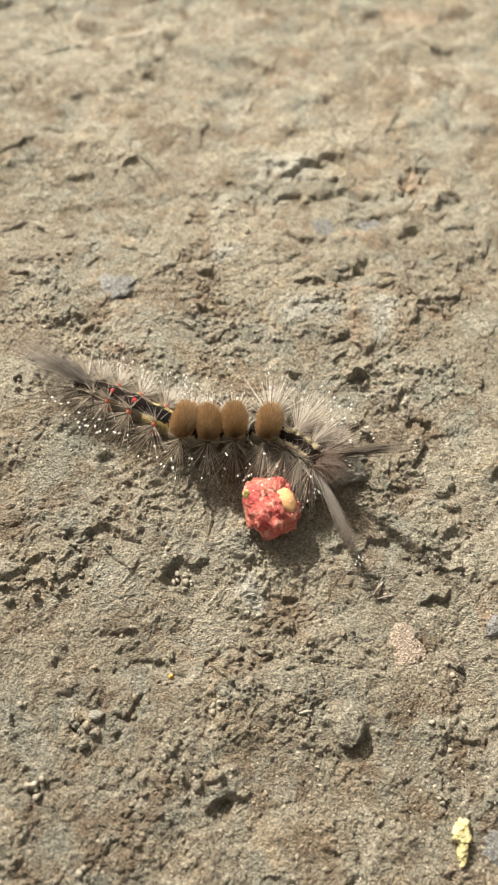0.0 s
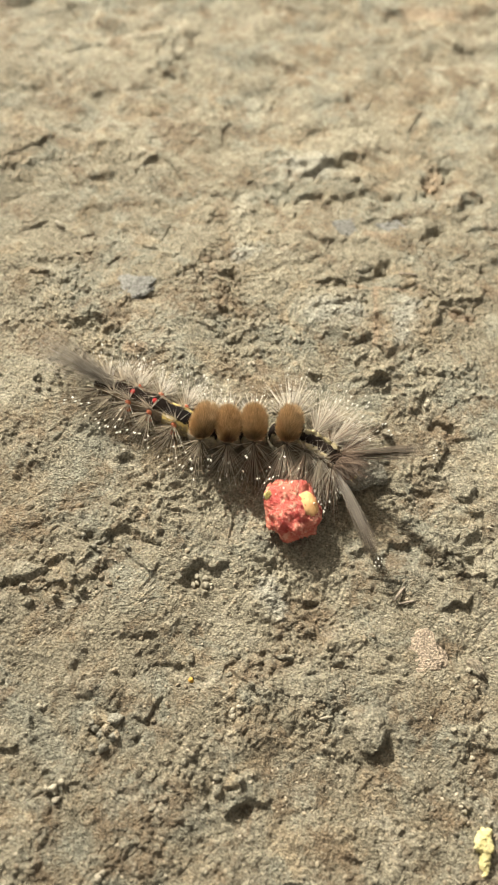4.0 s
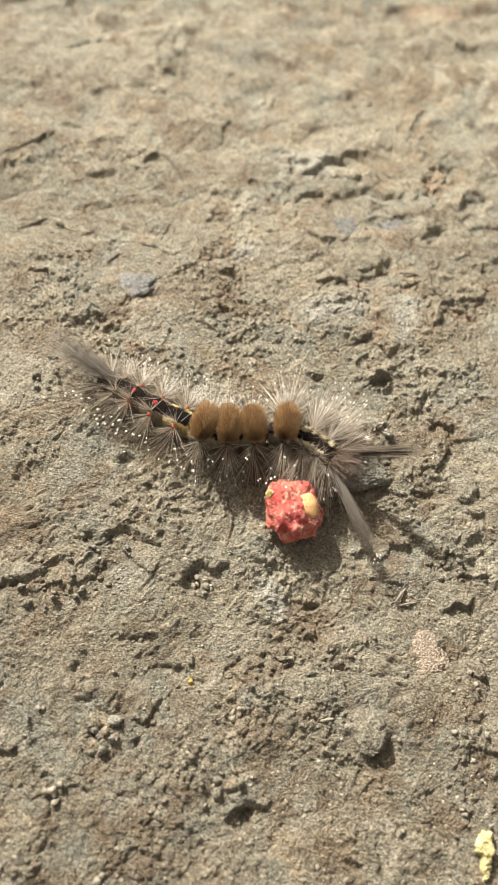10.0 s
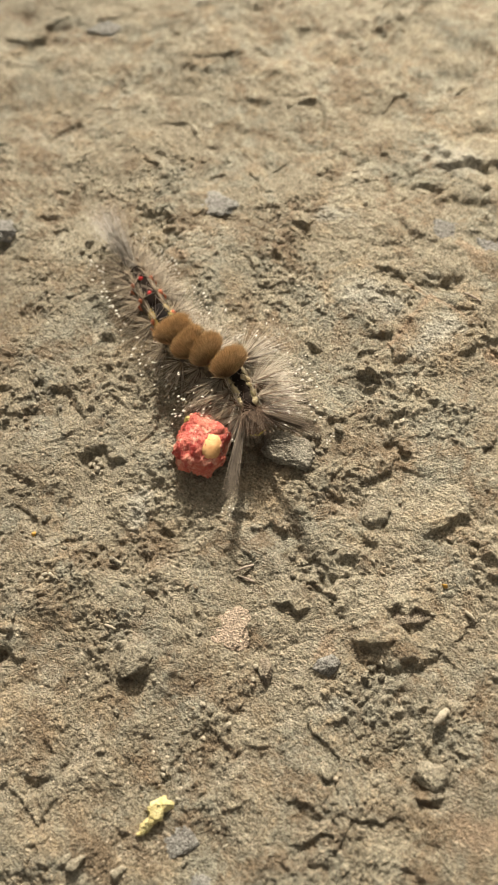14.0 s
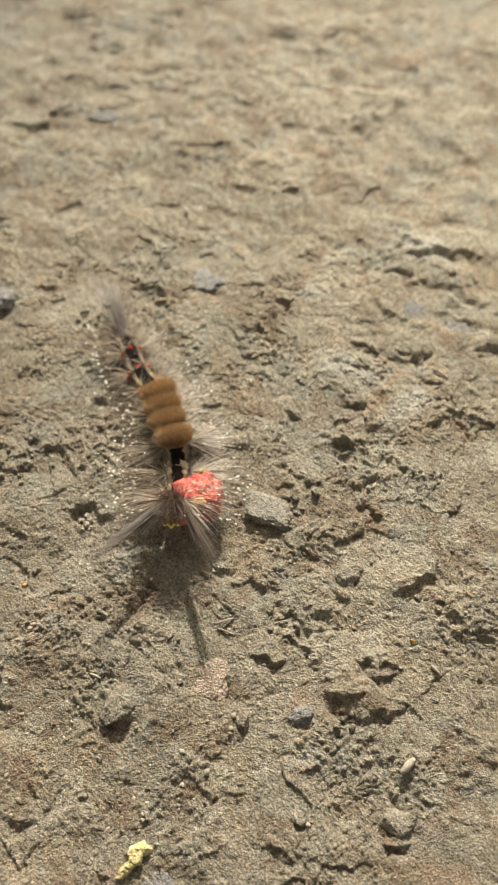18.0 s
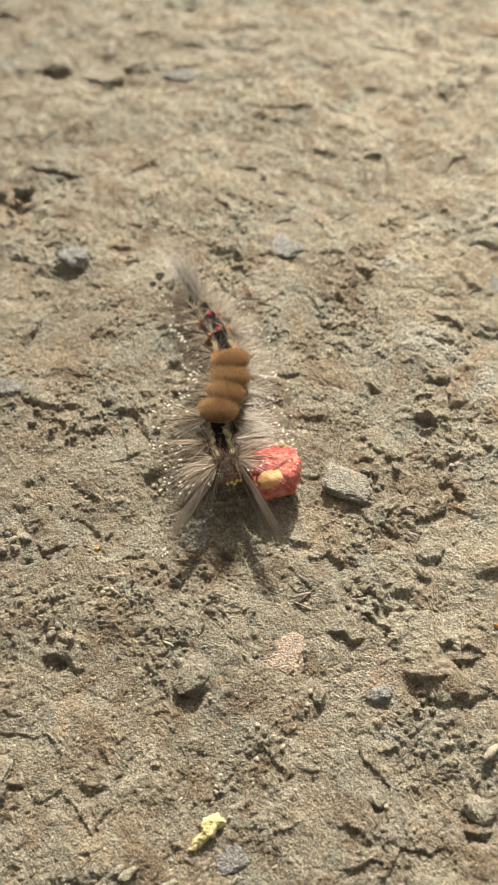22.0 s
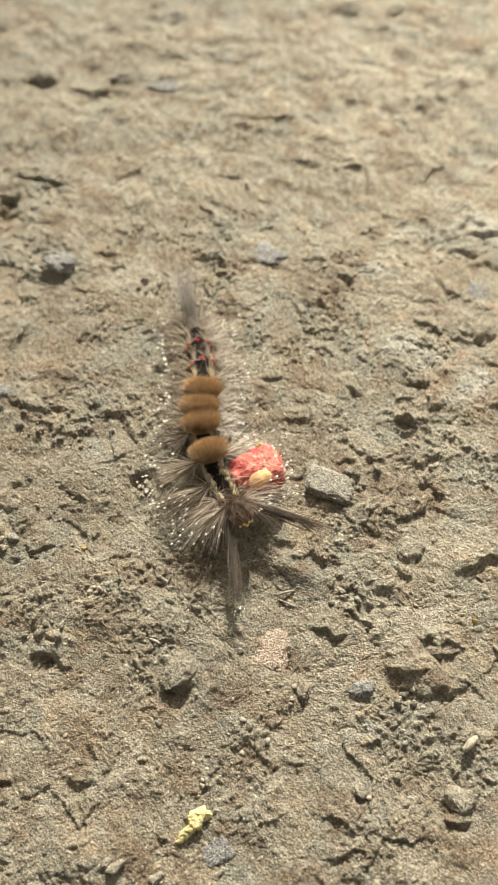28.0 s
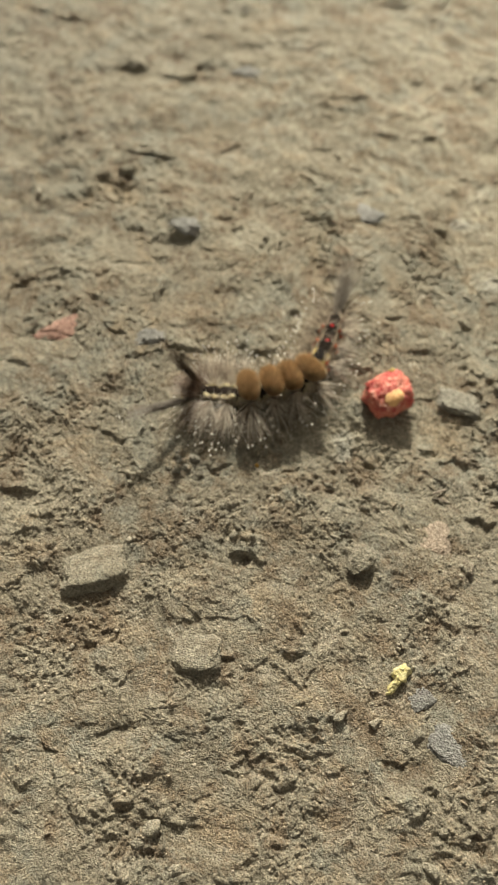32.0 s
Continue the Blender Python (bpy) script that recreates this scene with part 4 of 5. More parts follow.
pebble(5.00, -1.38, 0.034, BROWN_CRUMB)
pebble(5.05, -1.79, 0.034, BROWN_CRUMB)
pebble(1.13, -7.26, 0.074, BROWN_CRUMB)
pebble(1.73, -8.02, 0.045, BROWN_CRUMB)
pebble(0.95, -9.60, 0.044, BROWN_CRUMB)
pebble(5.21, -5.69, 0.046, BROWN_CRUMB)
pebble(-1.40, -4.06, 0.057, BROWN_CRUMB)
pebble(-1.25, -4.12, 0.051, BROWN_CRUMB)
pebble(-0.65, -4.90, 0.035, GREY_CLOD)
pebble(1.75, -3.45, 0.050, GREY_CLOD)
pebble(-1.97, -0.12, 0.072, GREY_CLOD)
pebble(-0.47, -3.00, 0.076, GREY_CLOD)
pebble(0.07, -3.13, 0.059, GREY_CLOD)
pebble(0.30, -4.29, 0.056, GREY_CLOD)
pebble(-0.33, -4.31, 0.048, GREY_CLOD)
pebble(2.44, -2.79, 0.061, GREY_CLOD)
pebble(2.30, -4.26, 0.049, GREY_CLOD)
pebble(0.15, -2.85, 0.068, GREY_CLOD)
pebble(0.83, -2.80, 0.086, GREY_CLOD)
pebble(1.50, -2.76, 0.075, GREY_CLOD)
pebble(0.33, -4.60, 0.065, GREY_CLOD)
pebble(0.12, -4.57, 0.070, GREY_CLOD)
pebble(3.44, -2.62, 0.088, GREY_CLOD)
pebble(5.08, -2.56, 0.074, GREY_CLOD)
pebble(4.84, -3.07, 0.099, GREY_CLOD)
pebble(1.53, 1.82, 0.059, GREY_CLOD)
pebble(1.99, -8.68, 0.108, GREY_CLOD)
pebble(1.97, -8.92, 0.078, GREY_CLOD)
pebble(5.18, -6.19, 0.063, GREY_CLOD)
pebble(3.13, -6.70, 0.066, GREY_CLOD)
pebble(3.17, -5.86, 0.107, GREY_CLOD)
pebble(3.05, -5.89, 0.068, GREY_CLOD)
pebble(3.62, -5.57, 0.106, GREY_CLOD)
pebble(4.16, -4.98, 0.044, GREY_CLOD)
pebble(2.01, -3.56, 0.139, GREY_CLOD)
pebble(4.05, -4.15, 0.080, GREY_CLOD)
pebble(4.20, -5.32, 0.115, GREY_CLOD)
pebble(4.10, -7.58, 0.045, GREY_CLOD)
pebble(2.16, -9.34, 0.057, GREY_CLOD)
pebble(2.60, -8.84, 0.077, GREY_CLOD)
pebble(5.91, -5.23, 0.101, GREY_CLOD)
pebble(5.29, -6.69, 0.116, GREY_CLOD)


def stem(x, y, length, radius, turn, material, label, category="stem", lift=0.03):
    """A short dry stem or splinter lying on the ground."""
    bm = bmesh.new()
    rings = []
    for k in range(7):
        s = k / 6 - 0.5
        c = Vector((s * length, 0.12 * length * math.sin(2.2 * s), 0.05 * length * math.cos(3 * s)))
        r = radius * (1.1 - abs(s))
        rings.append([bm.verts.new(c + Vector((0, r * math.cos(a), r * math.sin(a)))) for a in np.linspace(0, 6.283, 7)[:6]])
    for a, b in zip(rings, rings[1:]):
        for k in range(6):
            bm.faces.new((a[k], a[(k + 1) % 6], b[(k + 1) % 6], b[k])).smooth = True
    bm.faces.new(rings[0][::-1])
    bm.faces.new(rings[-1])
    ob = part("stem" if category == "stem" else "chip", bm, material, None)
    ob.matrix_world = pose(x * CM, y * CM, (floor_at(x, y) + lift) * CM, 0, 0, turn)
    return tagged(ob, label, category)


stem(2.33, -1.70, 0.26, 0.022, 45, DRY_STEM, "short pale dry stem lying on the ground", lift=0.05)
stem(2.45, -1.80, 0.24, 0.018, 5, DRY_STEM, "dark thin splinter of dry stem")
stem(1.43, -3.52, 0.18, 0.022, 5, PALE_STONE, "tiny white straw fragment on the mortar", "chip")
stem(5.55, -1.62, 0.26, 0.055, 70, PALE_STONE, "cream white chip lying on the mortar", "chip")
stem(2.25, 4.05, 0.32, 0.020, -10, DRY_STEM, "pale dry straw lying flat on the mortar")
# the next two ovals stand in for blurred sun glints, built as white chips
stem(-8.2, -1.0, 0.22, 0.06, -50, PALE_STONE, "white oval glint built as a chip on the ground", "chip", lift=0.06)
stem(-3.95, 4.15, 0.20, 0.05, -50, PALE_STONE, "white oval glint built as a chip on the mortar", "chip", lift=0.05)
stem(5.10, -0.28, 0.16, 0.028, -20, PALE_STONE, "small white sliver on the ground", "chip")


def yellow_crumb():
    """A lumpy yellow-green crumb in three lobes."""
    thing = new("yellow_crumb")
    for k, (dx, dy, dz, rx, ry) in enumerate([(0.15, 0.06, 0.08, 0.12, 0.085), (0.05, 0.02, 0.09, 0.12, 0.095), (-0.05, -0.03, 0.07, 0.11, 0.075), (-0.15, -0.06, 0.05, 0.085, 0.05), (0.21, 0.02, 0.06, 0.06, 0.05), (0.00, 0.08, 0.05, 0.05, 0.05), (-0.22, -0.10, 0.04, 0.05, 0.04)]):
        bm = stone_mesh(rx, ry, 0.085, 60 + k, 4, 7, 0.22)
        bmesh.ops.translate(bm, verts=bm.verts, vec=(dx, dy, dz))
        part("lobe", bm, YELLOW_CRUMB, thing)
    thing.matrix_world = pose(3.52 * CM, -4.84 * CM, floor_at(3.52, -4.84) * CM, 0, 0, 70)
    return tagged(thing, "lumpy pale yellow-green crumb of plant matter", "crumb")


yellow_crumb()


def grit():
    """Sand grains strewn over the ground, too many to count."""
    rng = np.random.RandomState(7)
    count = 24000
    px, py = rng.uniform(-8.5, 6.8, count), rng.uniform(-9.5, 6.5, count)
    keep = waves(px / 1.3, py / 1.3, 77) + 0.5 * waves(px / 0.4, py / 0.4, 78) + 0.5 * rng.rand(count) > 0.25
    px, py = px[keep], py[keep]
    pz = ground_height(px, py)
    size = 0.009 + 0.026 * rng.rand(len(px)) ** 3.5
    octa = np.array([(1, 0, 0), (0, 1, 0), (-1, 0, 0), (0, -1, 0), (0, 0, 1), (0, 0, -1), (0.62, 0.6, 0.5), (-0.62, -0.5, 0.55), (0.5, -0.62, 0.55), (-0.55, 0.6, 0.5)])
    tris = np.array([(0, 6, 8), (6, 4, 8), (6, 1, 4), (1, 9, 4), (9, 2, 7), (4, 9, 7), (2, 3, 7), (3, 8, 7), (8, 4, 7), (3, 0, 8), (0, 1, 6), (1, 2, 9), (1, 0, 5), (2, 1, 5), (3, 2, 5), (0, 3, 5)])
    verts, faces = [], []
    for x, y, z, s in zip(px, py, pz, size):
        v = octa * (s * rng.uniform(0.6, 1.2, 3)) * rng.uniform(0.85, 1.15, (10, 1))
        a = rng.uniform(0, 6.283)
        v = np.stack([v[:, 0] * math.cos(a) - v[:, 1] * math.sin(a), v[:, 0] * math.sin(a) + v[:, 1] * math.cos(a), v[:, 2]], 1)
        faces.append(tris + 10 * len(verts))
        verts.append(v * (1, 1, 0.7) + (x, y, z - 0.10 * s))
    me = bpy.data.meshes.new("grit")
    me.from_pydata((np.concatenate(verts) * CM).tolist(), [], np.concatenate(faces).tolist())
    n = Nodes("mixed_grit", 0.75, 0.35)
    kind = n.island()
    me.materials.append(n.done(n.ramp(kind, (0.0, (0.20, 0.165, 0.12)), (0.5, (0.31, 0.265, 0.195)), (0.85, (0.39, 0.34, 0.26)), (0.97, (0.52, 0.46, 0.37)))))
    return tagged(new("grit", me), "loose sand and mortar grains strewn on the ground", "grit", kind="stuff")


grit()


# ---- the fruit ----
def fruit():
    """A chunk of red fruit with a pale seed on its face and a green scrap on top."""
    thing = new("fruit_chunk")
    bm = ball(5)
    for v in bm.verts:
        d = v.co.normalized()
        k = (abs(d.x) ** 2.7 + abs(d.y) ** 2.7 + abs(d.z) ** 2.7) ** (-1 / 2.7)
        p = d * 2.1
        lump = 0.15 * noise.noise(p) + 0.07 * noise.noise(p * 2.3) + 0.05 * noise.noise(p * 5) + 0.06 * noise.noise(p * 10) + 0.05 * noise.noise(p * 19)
        dent = 0.10 * max(0.0, 1 - (d - Vector((0.10, -0.36, 0.92)).normalized()).length / 0.55)
        r = k * (0.9 + lump) - dent
        v.co = Vector((d.x * 0.465 * r, d.y * 0.41 * r, d.z * 0.34 * r + 0.31))
    part("pulp", bm, PULP, thing, "red grainy fruit flesh")
    bm = ball(3)
    for v in bm.verts:
        c = v.co
        wob = 1 + 0.14 * noise.noise(c * 1.6) + 0.06 * noise.noise(c * 4)
        v.co = Vector((c.x * 0.21, c.y * 0.15, c.z * 0.11)) * wob
    bm.transform(pose(-0.05, -0.20, 0.494, 26, 0, 0))
    part("seed", bm, SEED, thing, "smooth pale orange seed")
    bm = stone_mesh(0.055, 0.045, 0.085, 81, 3, 3, 0.25)
    bmesh.ops.translate(bm, verts=bm.verts, vec=(0.225, 0.30, 0.50))
    part("green_scrap", bm, GREEN, thing, "yellow-green leaf scrap")
    return tagged(thing, "chunk of red fruit with a pale orange seed", "fruit")


fruit_chunk = fruit()


# ---- the caterpillar ----
def strands(rows, sides=3, steps=2):
    """Tapered, bent hairs. Rows of root, way, length, sag, radius (centimetres)."""
    verts, faces = [], []
    for root, way, length, sag, radius in rows:
        way = Vector(way).normalized()
        side = way.orthogonal().normalized()
        up = way.cross(side)
        first = len(verts)
        for k in range(steps):
            s = k / steps
            c = Vector(root) + way * (length * s) + Vector((0, 0, -sag * length * s * s))
            r = radius * (1 - 0.55 * s)
            for a in range(sides):
                turn = 2 * math.pi * a / sides
                verts.append(c + r * (math.cos(turn) * side + math.sin(turn) * up))
        verts.append(Vector(root) + way * length + Vector((0, 0, -sag * length)))
        for k in range(steps - 1):
            for a in range(sides):
                i, j = first + k * sides + a, first + k * sides + (a + 1) % sides
                faces.append((i, j, j + sides, i + sides))
        last = first + (steps - 1) * sides
        for a in range(sides):
            faces.append((last + a, last + (a + 1) % sides, len(verts) - 1))
    return verts, faces


def strand_part(name, rows, material, parent, label, sides=3, steps=2):
    verts, faces = strands(rows, sides, steps)
    me = bpy.data.meshes.new(name)
    me.from_pydata([v * CM for v in verts], [], faces)
    me.materials.append(material)
    ob = new(name, me)
    ob.parent = parent
    return tagged(ob, label, kind="stuff")


def tips_part(ends, parent):
    """Pale drop-shaped hair tips. Rows of place and way."""
    verts, faces = [], []
    for place, way, size in ends:
        way = Vector(way).normalized()
        side = way.orthogonal().normalized()
        up = way.cross(side)
        first = len(verts)
        verts += [place - way * 2.2 * size, place + way * 1.2 * size]
        verts += [place + size * (math.cos(a) * side + math.sin(a) * up) for a in (0, 1.571, 3.142, 4.712)]
        for k in range(4):
            i, j = first + 2 + k, first + 2 + (k + 1) % 4
            faces += [(first, j, i), (first + 1, i, j)]
    me = bpy.data.meshes.new("white_tip")
    me.from_pydata([v * CM for v in verts], [], faces)
    me.materials.append(TIPS)
    ob = new("white_tip", me)
    ob.parent = parent
    return tagged(ob, "white spatulate hair tips", kind="stuff")


def segment_mesh(half, wide, high, seed):
    bm = ball(3)
    for v in bm.verts:
        c = v.co
        fold = 1 + 0.03 * math.cos(11 * c.x) + 0.05 * noise.noise(c * 3 + Vector((seed, 0, 0)))
        v.co = Vector((math.copysign(abs(c.x) ** 0.8, c.x) * half, c.y * wide * fold, c.z * high * fold))
    return bm


def tuft_on(parent, rng):
    """A dense brush of tan hair that widens upward to a rounded, even top."""
    core = ball(3)
    for v in core.verts:
        c = v.co
        k = 0.75 + 0.25 * max(-1, c.z)
        v.co = Vector((c.x * 0.165 * k, c.y * 0.21 * k, 0.27 + c.z * 0.15))
    part("tuft_core", core, TUFT_CORE, parent, "dense brown base of a hair brush")
    rows = []
    for _ in range(5500):
        a, q = rng.uniform(0, 6.283), math.sqrt(rng.random())
        square = (abs(math.cos(a)) ** 2.4 + abs(math.sin(a)) ** 2.4) ** (-1 / 2.4)
        ux, uy = q * square * math.cos(a), q * square * math.sin(a)
        root = Vector((0.10 * ux, 0.17 * uy, 0.20 - 0.05 * q))
        dome = 1 - 0.45 * q ** 4
        tip = Vector((0.222 * ux, 0.345 * uy, 0.26 + 0.28 * dome)) * rng.uniform(0.86, 1.07)
        way = tip - root
        rows.append((root, way, way.length, 0.0, 0.0066))
    strand_part("tuft", rows, TUFT, parent, "dense tan brush of hair", 3, 2)


def fan(roots, lean, rng, count, long, spread=0.8, radius=0.0050):
    """Hairs that fan out from warts; lean is the mean way."""
    rows = []
    for root in roots:
        for _ in range(count):
            w = Vector(lean) + spread * Vector((rng.gauss(0, 0.75), rng.gauss(0, 0.45), rng.gauss(0, 0.5)))
            rows.append((root, w, long * rng.uniform(0.55, 1.1), rng.uniform(0.02, 0.22), radius * rng.uniform(0.7, 1.2)))
    return rows


def hairy_segment(root, name, half, wide, high, skin, sweep, rng, long=0.62, count=40, label="", wart=False, dark=0.35, over=0):
    """A body ring with warts on both sides that bear fans of hair."""
    seg = part(name, segment_mesh(half, wide, high, rng.random() * 9), skin, root, label)
    for side in (1, -1):
        upper = Vector((0.0, side * wide * 0.80, high * 0.50))
        lower = Vector((0.0, side * wide * 0.97, -high * 0.20))
        for c, r in ((upper, 0.05), (lower, 0.055)):
            bm = ball(2)
            bm.transform(pose(*c) @ Matrix.Scale(r, 4))
            part("wart", bm, ORANGE_WART if wart else SKIN_DARK, seg, "orange wart" if wart else "")
        droop = 0.22 if name == "thorax_ring" else 0.0
        rows = fan([upper], (sweep, side * 1.0, 0.12 - droop), rng, count, 0.75 * long) + fan([lower], (sweep, side * 1.15, -0.35 - droop), rng, count, long)
        if over:
            # long hairs that arch over what lies beside the head
            arch = fan([upper, (upper + lower) / 2], (0.4 * sweep, side * 1.0, 0.18), rng, over, 0.92, 0.45, 0.0054)
            rows += [(c, w, length, rng.uniform(0.15, 0.4), r) for c, w, length, _, r in arch]
        pale = [r for r in rows if rng.random() > dark]
        kept = set(id(r) for r in pale)
        strand_part("hair_fan", pale, PALE_HAIR, seg, "spreading pale grey hairs")
        strand_part("dark_hair_fan", [r for r in rows if id(r) not in kept], BROWN_HAIR if name == "thorax_ring" else DARK_HAIR, seg, "spreading brown-grey hairs")
        ends = []
        for c, way, length, sag, _ in pale:
            way = Vector(way).normalized()
            end = Vector(c) + way * length + Vector((0, 0, -sag * length))
            if rng.random() < 0.23 and -0.8 * high < end.z < 0.55 and length > 0.6 * long:
                ends.append((end, way, rng.uniform(0.012, 0.021)))
        if ends:
            tips_part(ends, seg)
    return seg


def pencil(root, name, long, count, rng, label, tip_bits=True, material=None, wide=0.04, fan_out=0.05, thick=0.0044):
    """A long brush of hair along +x."""
    rows = []
    for _ in range(count):
        a, q = rng.uniform(0, 6.283), wide * math.sqrt(rng.random())
        base = Vector((0, q * math.cos(a), q * math.sin(a)))
        w = Vector((1, rng.gauss(0, fan_out), rng.gauss(0, fan_out)))
        rows.append((base, w, long * (rng.uniform(0.82, 1.0) if rng.random() < 0.6 else rng.uniform(0.35, 0.9)), 0.08, thick))
    ob = strand_part(name, rows, material or PENCIL_HAIR, root, label, 3, 3)
    if tip_bits:
        ends = [(Vector((r[2], r[1].y * r[2], r[1].z * r[2] - 0.10 * r[2])), r[1], 0.010) for r in rows if r[2] > 0.90 * long][:8]
        tips_part(ends, ob)
    return ob


def caterpillar():
    rng = random.Random(11)
    root = new("caterpillar")
    segs = {}
    plan = [
        # name, half length, half width, half height, skin, sweep of hair
        ("thorax_front", 0.22, 0.18, 0.17, SKIN_DARK, 0.9), ("thorax_middle", 0.24, 0.20, 0.19, SKIN_CREAM, 0.55), ("thorax_rear", 0.26, 0.22, 0.21, SKIN_CREAM, 0.3),
        ("tuft_ring_a", 0.29, 0.23, 0.23, SKIN, 0.15), ("tuft_ring_b", 0.22, 0.24, 0.23, SKIN, 0.05), ("tuft_ring_c", 0.22, 0.24, 0.23, SKIN, -0.05), ("tuft_ring_d", 0.29, 0.23, 0.23, SKIN, -0.15),
        ("abdomen_gold", 0.34, 0.22, 0.22, SKIN_GOLD, -0.2), ("abdomen_red_front", 0.30, 0.21, 0.21, SKIN_DARK, -0.3), ("abdomen_red_rear", 0.28, 0.19, 0.19, SKIN_DARK, -0.45),
        ("abdomen_hind", 0.26, 0.17, 0.17, SKIN_DARK, -0.7), ("tail", 0.20, 0.15, 0.15, SKIN_DARK, -1.2),
    ]
    for name, half, wide, high, skin, sweep in plan:
        plain = "tail" if name == "tail" else ("thorax_ring" if name.startswith("thorax") else "abdomen_ring")
        front = name.startswith("thorax")
        segs[name] = hairy_segment(root, plain, half, wide, high, skin, sweep, rng, (0.62 if name == "thorax_front" else 0.82) if front else 0.74, 56 if front else 50,
                                   wart=name in ("abdomen_gold", "abdomen_red_front", "abdomen_red_rear"), dark=0.40 if name == "thorax_front" else 0.22,
                                   over={"thorax_front": 30, "thorax_middle": 50, "thorax_rear": 64, "tuft_ring_a": 60}.get(name, 0))
        if name.startswith("tuft_ring"):
            tuft_on(segs[name], rng)
        if name.startswith("abdomen_red"):
            bm = ball(3)
            bm.transform(pose(0, 0, high * 0.98) @ Matrix.Diagonal((0.034, 0.042, 0.034, 1)))
            part("red_gland", bm, RED_GLAND, segs[name], "glossy red gland")
        if name in ("abdomen_red_front", "abdomen_red_rear", "abdomen_hind", "abdomen_gold"):
            crown = fan([Vector((0, 0.13, high * 0.75)), Vector((0, -0.13, high * 0.75))], (-0.5, 0, 0.8), rng, 22, 0.42, 0.8, 0.004)
            strand_part("crown_hair", crown, PALE_HAIR, segs[name], "pale hairs over the back")
        if name == "thorax_front":
            spots = [Vector((0.02, y, high * z)) for y, z in ((0.0, 0.98), (0.08, 0.9), (-0.08, 0.9), (0.14, 0.7), (-0.14, 0.7))]
            strand_part("crown_hair", fan(spots, (1.0, 0, 0.45), rng, 70, 0.62, 0.8, 0.0042), BROWN_HAIR, segs[name], "brown hairs hanging over the head")
        if name in ("thorax_middle", "thorax_rear"):
            gold = fan([Vector((0.05 * j, y, high * 0.72)) for j in (-1, 1) for y in (0.15, -0.15)], (0.1, 0, 0.8), rng, 16, 0.30, 0.9, 0.0036)
            strand_part("crown_hair", gold, PALE_HAIR, segs[name], "short pale hairs over the chest")
            for side in (1, -1):
                for k in range(3):
                    big = rng.uniform(0.6, 1.25)
                    bm = stone_mesh(0.052 * big, 0.040 * big, 0.018, rng.randrange(900), 2, 4)
                    bm.transform(pose(-0.13 + 0.10 * k + rng.uniform(-0.04, 0.04), side * (0.115 + rng.uniform(-0.03, 0.03)), high * 0.93))
                    part("cream_fleck", bm, CREAM, segs[name])
    # the head
    bm = ball(3)
    for v in bm.verts:
        c = v.co
        v.co = Vector((c.x * 0.14, c.y * 0.17, c.z * 0.16))
    head = part("head", bm, HEAD_SKIN, root, "glossy brown head with a yellow face")
    for dx, dy, dz, r in ((0.115, 0.040, 0.062, 0.030), (0.115, -0.040, 0.062, 0.030), (0.135, 0.0, 0.02, 0.032), (0.105, 0.095, 0.02, 0.028), (0.105, -0.095, 0.02, 0.028)):
        bm = ball(2)
        bm.transform(pose(dx, dy, dz) @ Matrix.Scale(r, 4))
        part("face_patch", bm, FACE, head, "yellow face patch")
    strand_part("head_hair", fan([Vector((-0.02, 0.10, 0.08)), Vector((-0.02, -0.10, 0.08)), Vector((0, 0, 0.12))], (-0.1, 0, 0.9), rng, 24, 0.34, 0.95, 0.0036), GREY_HAIR, head, "pale hairs over the head")
    segs["head"] = head
    segs["pencil_l"] = pencil(root, "hair_pencil", 1.62, 100, rng, "long dark hair pencil beside the head", wide=0.045, fan_out=0.034, thick=0.0042)
    segs["pencil_r"] = pencil(root, "hair_pencil", 1.62, 100, rng, "long dark hair pencil beside the head", wide=0.045, fan_out=0.034, thick=0.0042)
    segs["pencil_t"] = pencil(root, "tail_pencil", 1.55, 190, rng, "long grey hair pencil on the tail", False, GREY_HAIR, 0.08, 0.13, 0.0034)
    tagged(root, "hairy tussock caterpillar with four tan brush tufts", "caterpillar")
    return root, segs


animal, rings = caterpillar()

# where the animal lies: second and first red gland, the four tufts from the rear, the head (centimetres)
way_of = []
feelers = []


def crawl(t, *spots, head=0.26):
    way_of.append((t, [Vector((x, y)) for x, y in spots], head))


def feel(t, left, right):
    """The ends of the two hair pencils beside the head."""
    feelers.append((t, Vector(left), Vector(right)))


crawl(0, (-1.94, 0.74), (-1.58, 0.61), (-0.76, 0.29), (-0.41, 0.30), (-0.03, 0.39), (0.48, 0.44), (1.48, -0.05))
crawl(6, (-1.93, 0.74), (-1.58, 0.61), (-0.78, 0.30), (-0.43, 0.30), (-0.05, 0.38), (0.46, 0.44), (1.43, 0.04))
crawl(9, (-1.92, 0.76), (-1.57, 0.59), (-0.78, 0.29), (-0.43, 0.31), (-0.07, 0.37), (0.42, 0.46), (1.38, 0.06))
crawl(13, (-1.94, 0.72), (-1.60, 0.57), (-0.78, 0.27), (-0.46, 0.25), (-0.09, 0.33), (0.33, 0.43), (1.20, -0.03))
crawl(13.5, (-1.97, 0.79), (-1.66, 0.67), (-0.84, 0.37), (-0.51, 0.33), (-0.20, 0.40), (0.20, 0.44), (1.12, -0.00))
crawl(14.5, (-2.10, 0.85), (-1.74, 0.71), (-0.81, 0.32), (-0.47, 0.30), (-0.17, 0.37), (0.25, 0.43), (1.08, 0.01))
crawl(16.5, (-1.93, 0.70), (-1.59, 0.51), (-0.87, 0.32), (-0.56, 0.28), (-0.22, 0.31), (0.10, 0.39), (1.08, -0.03))
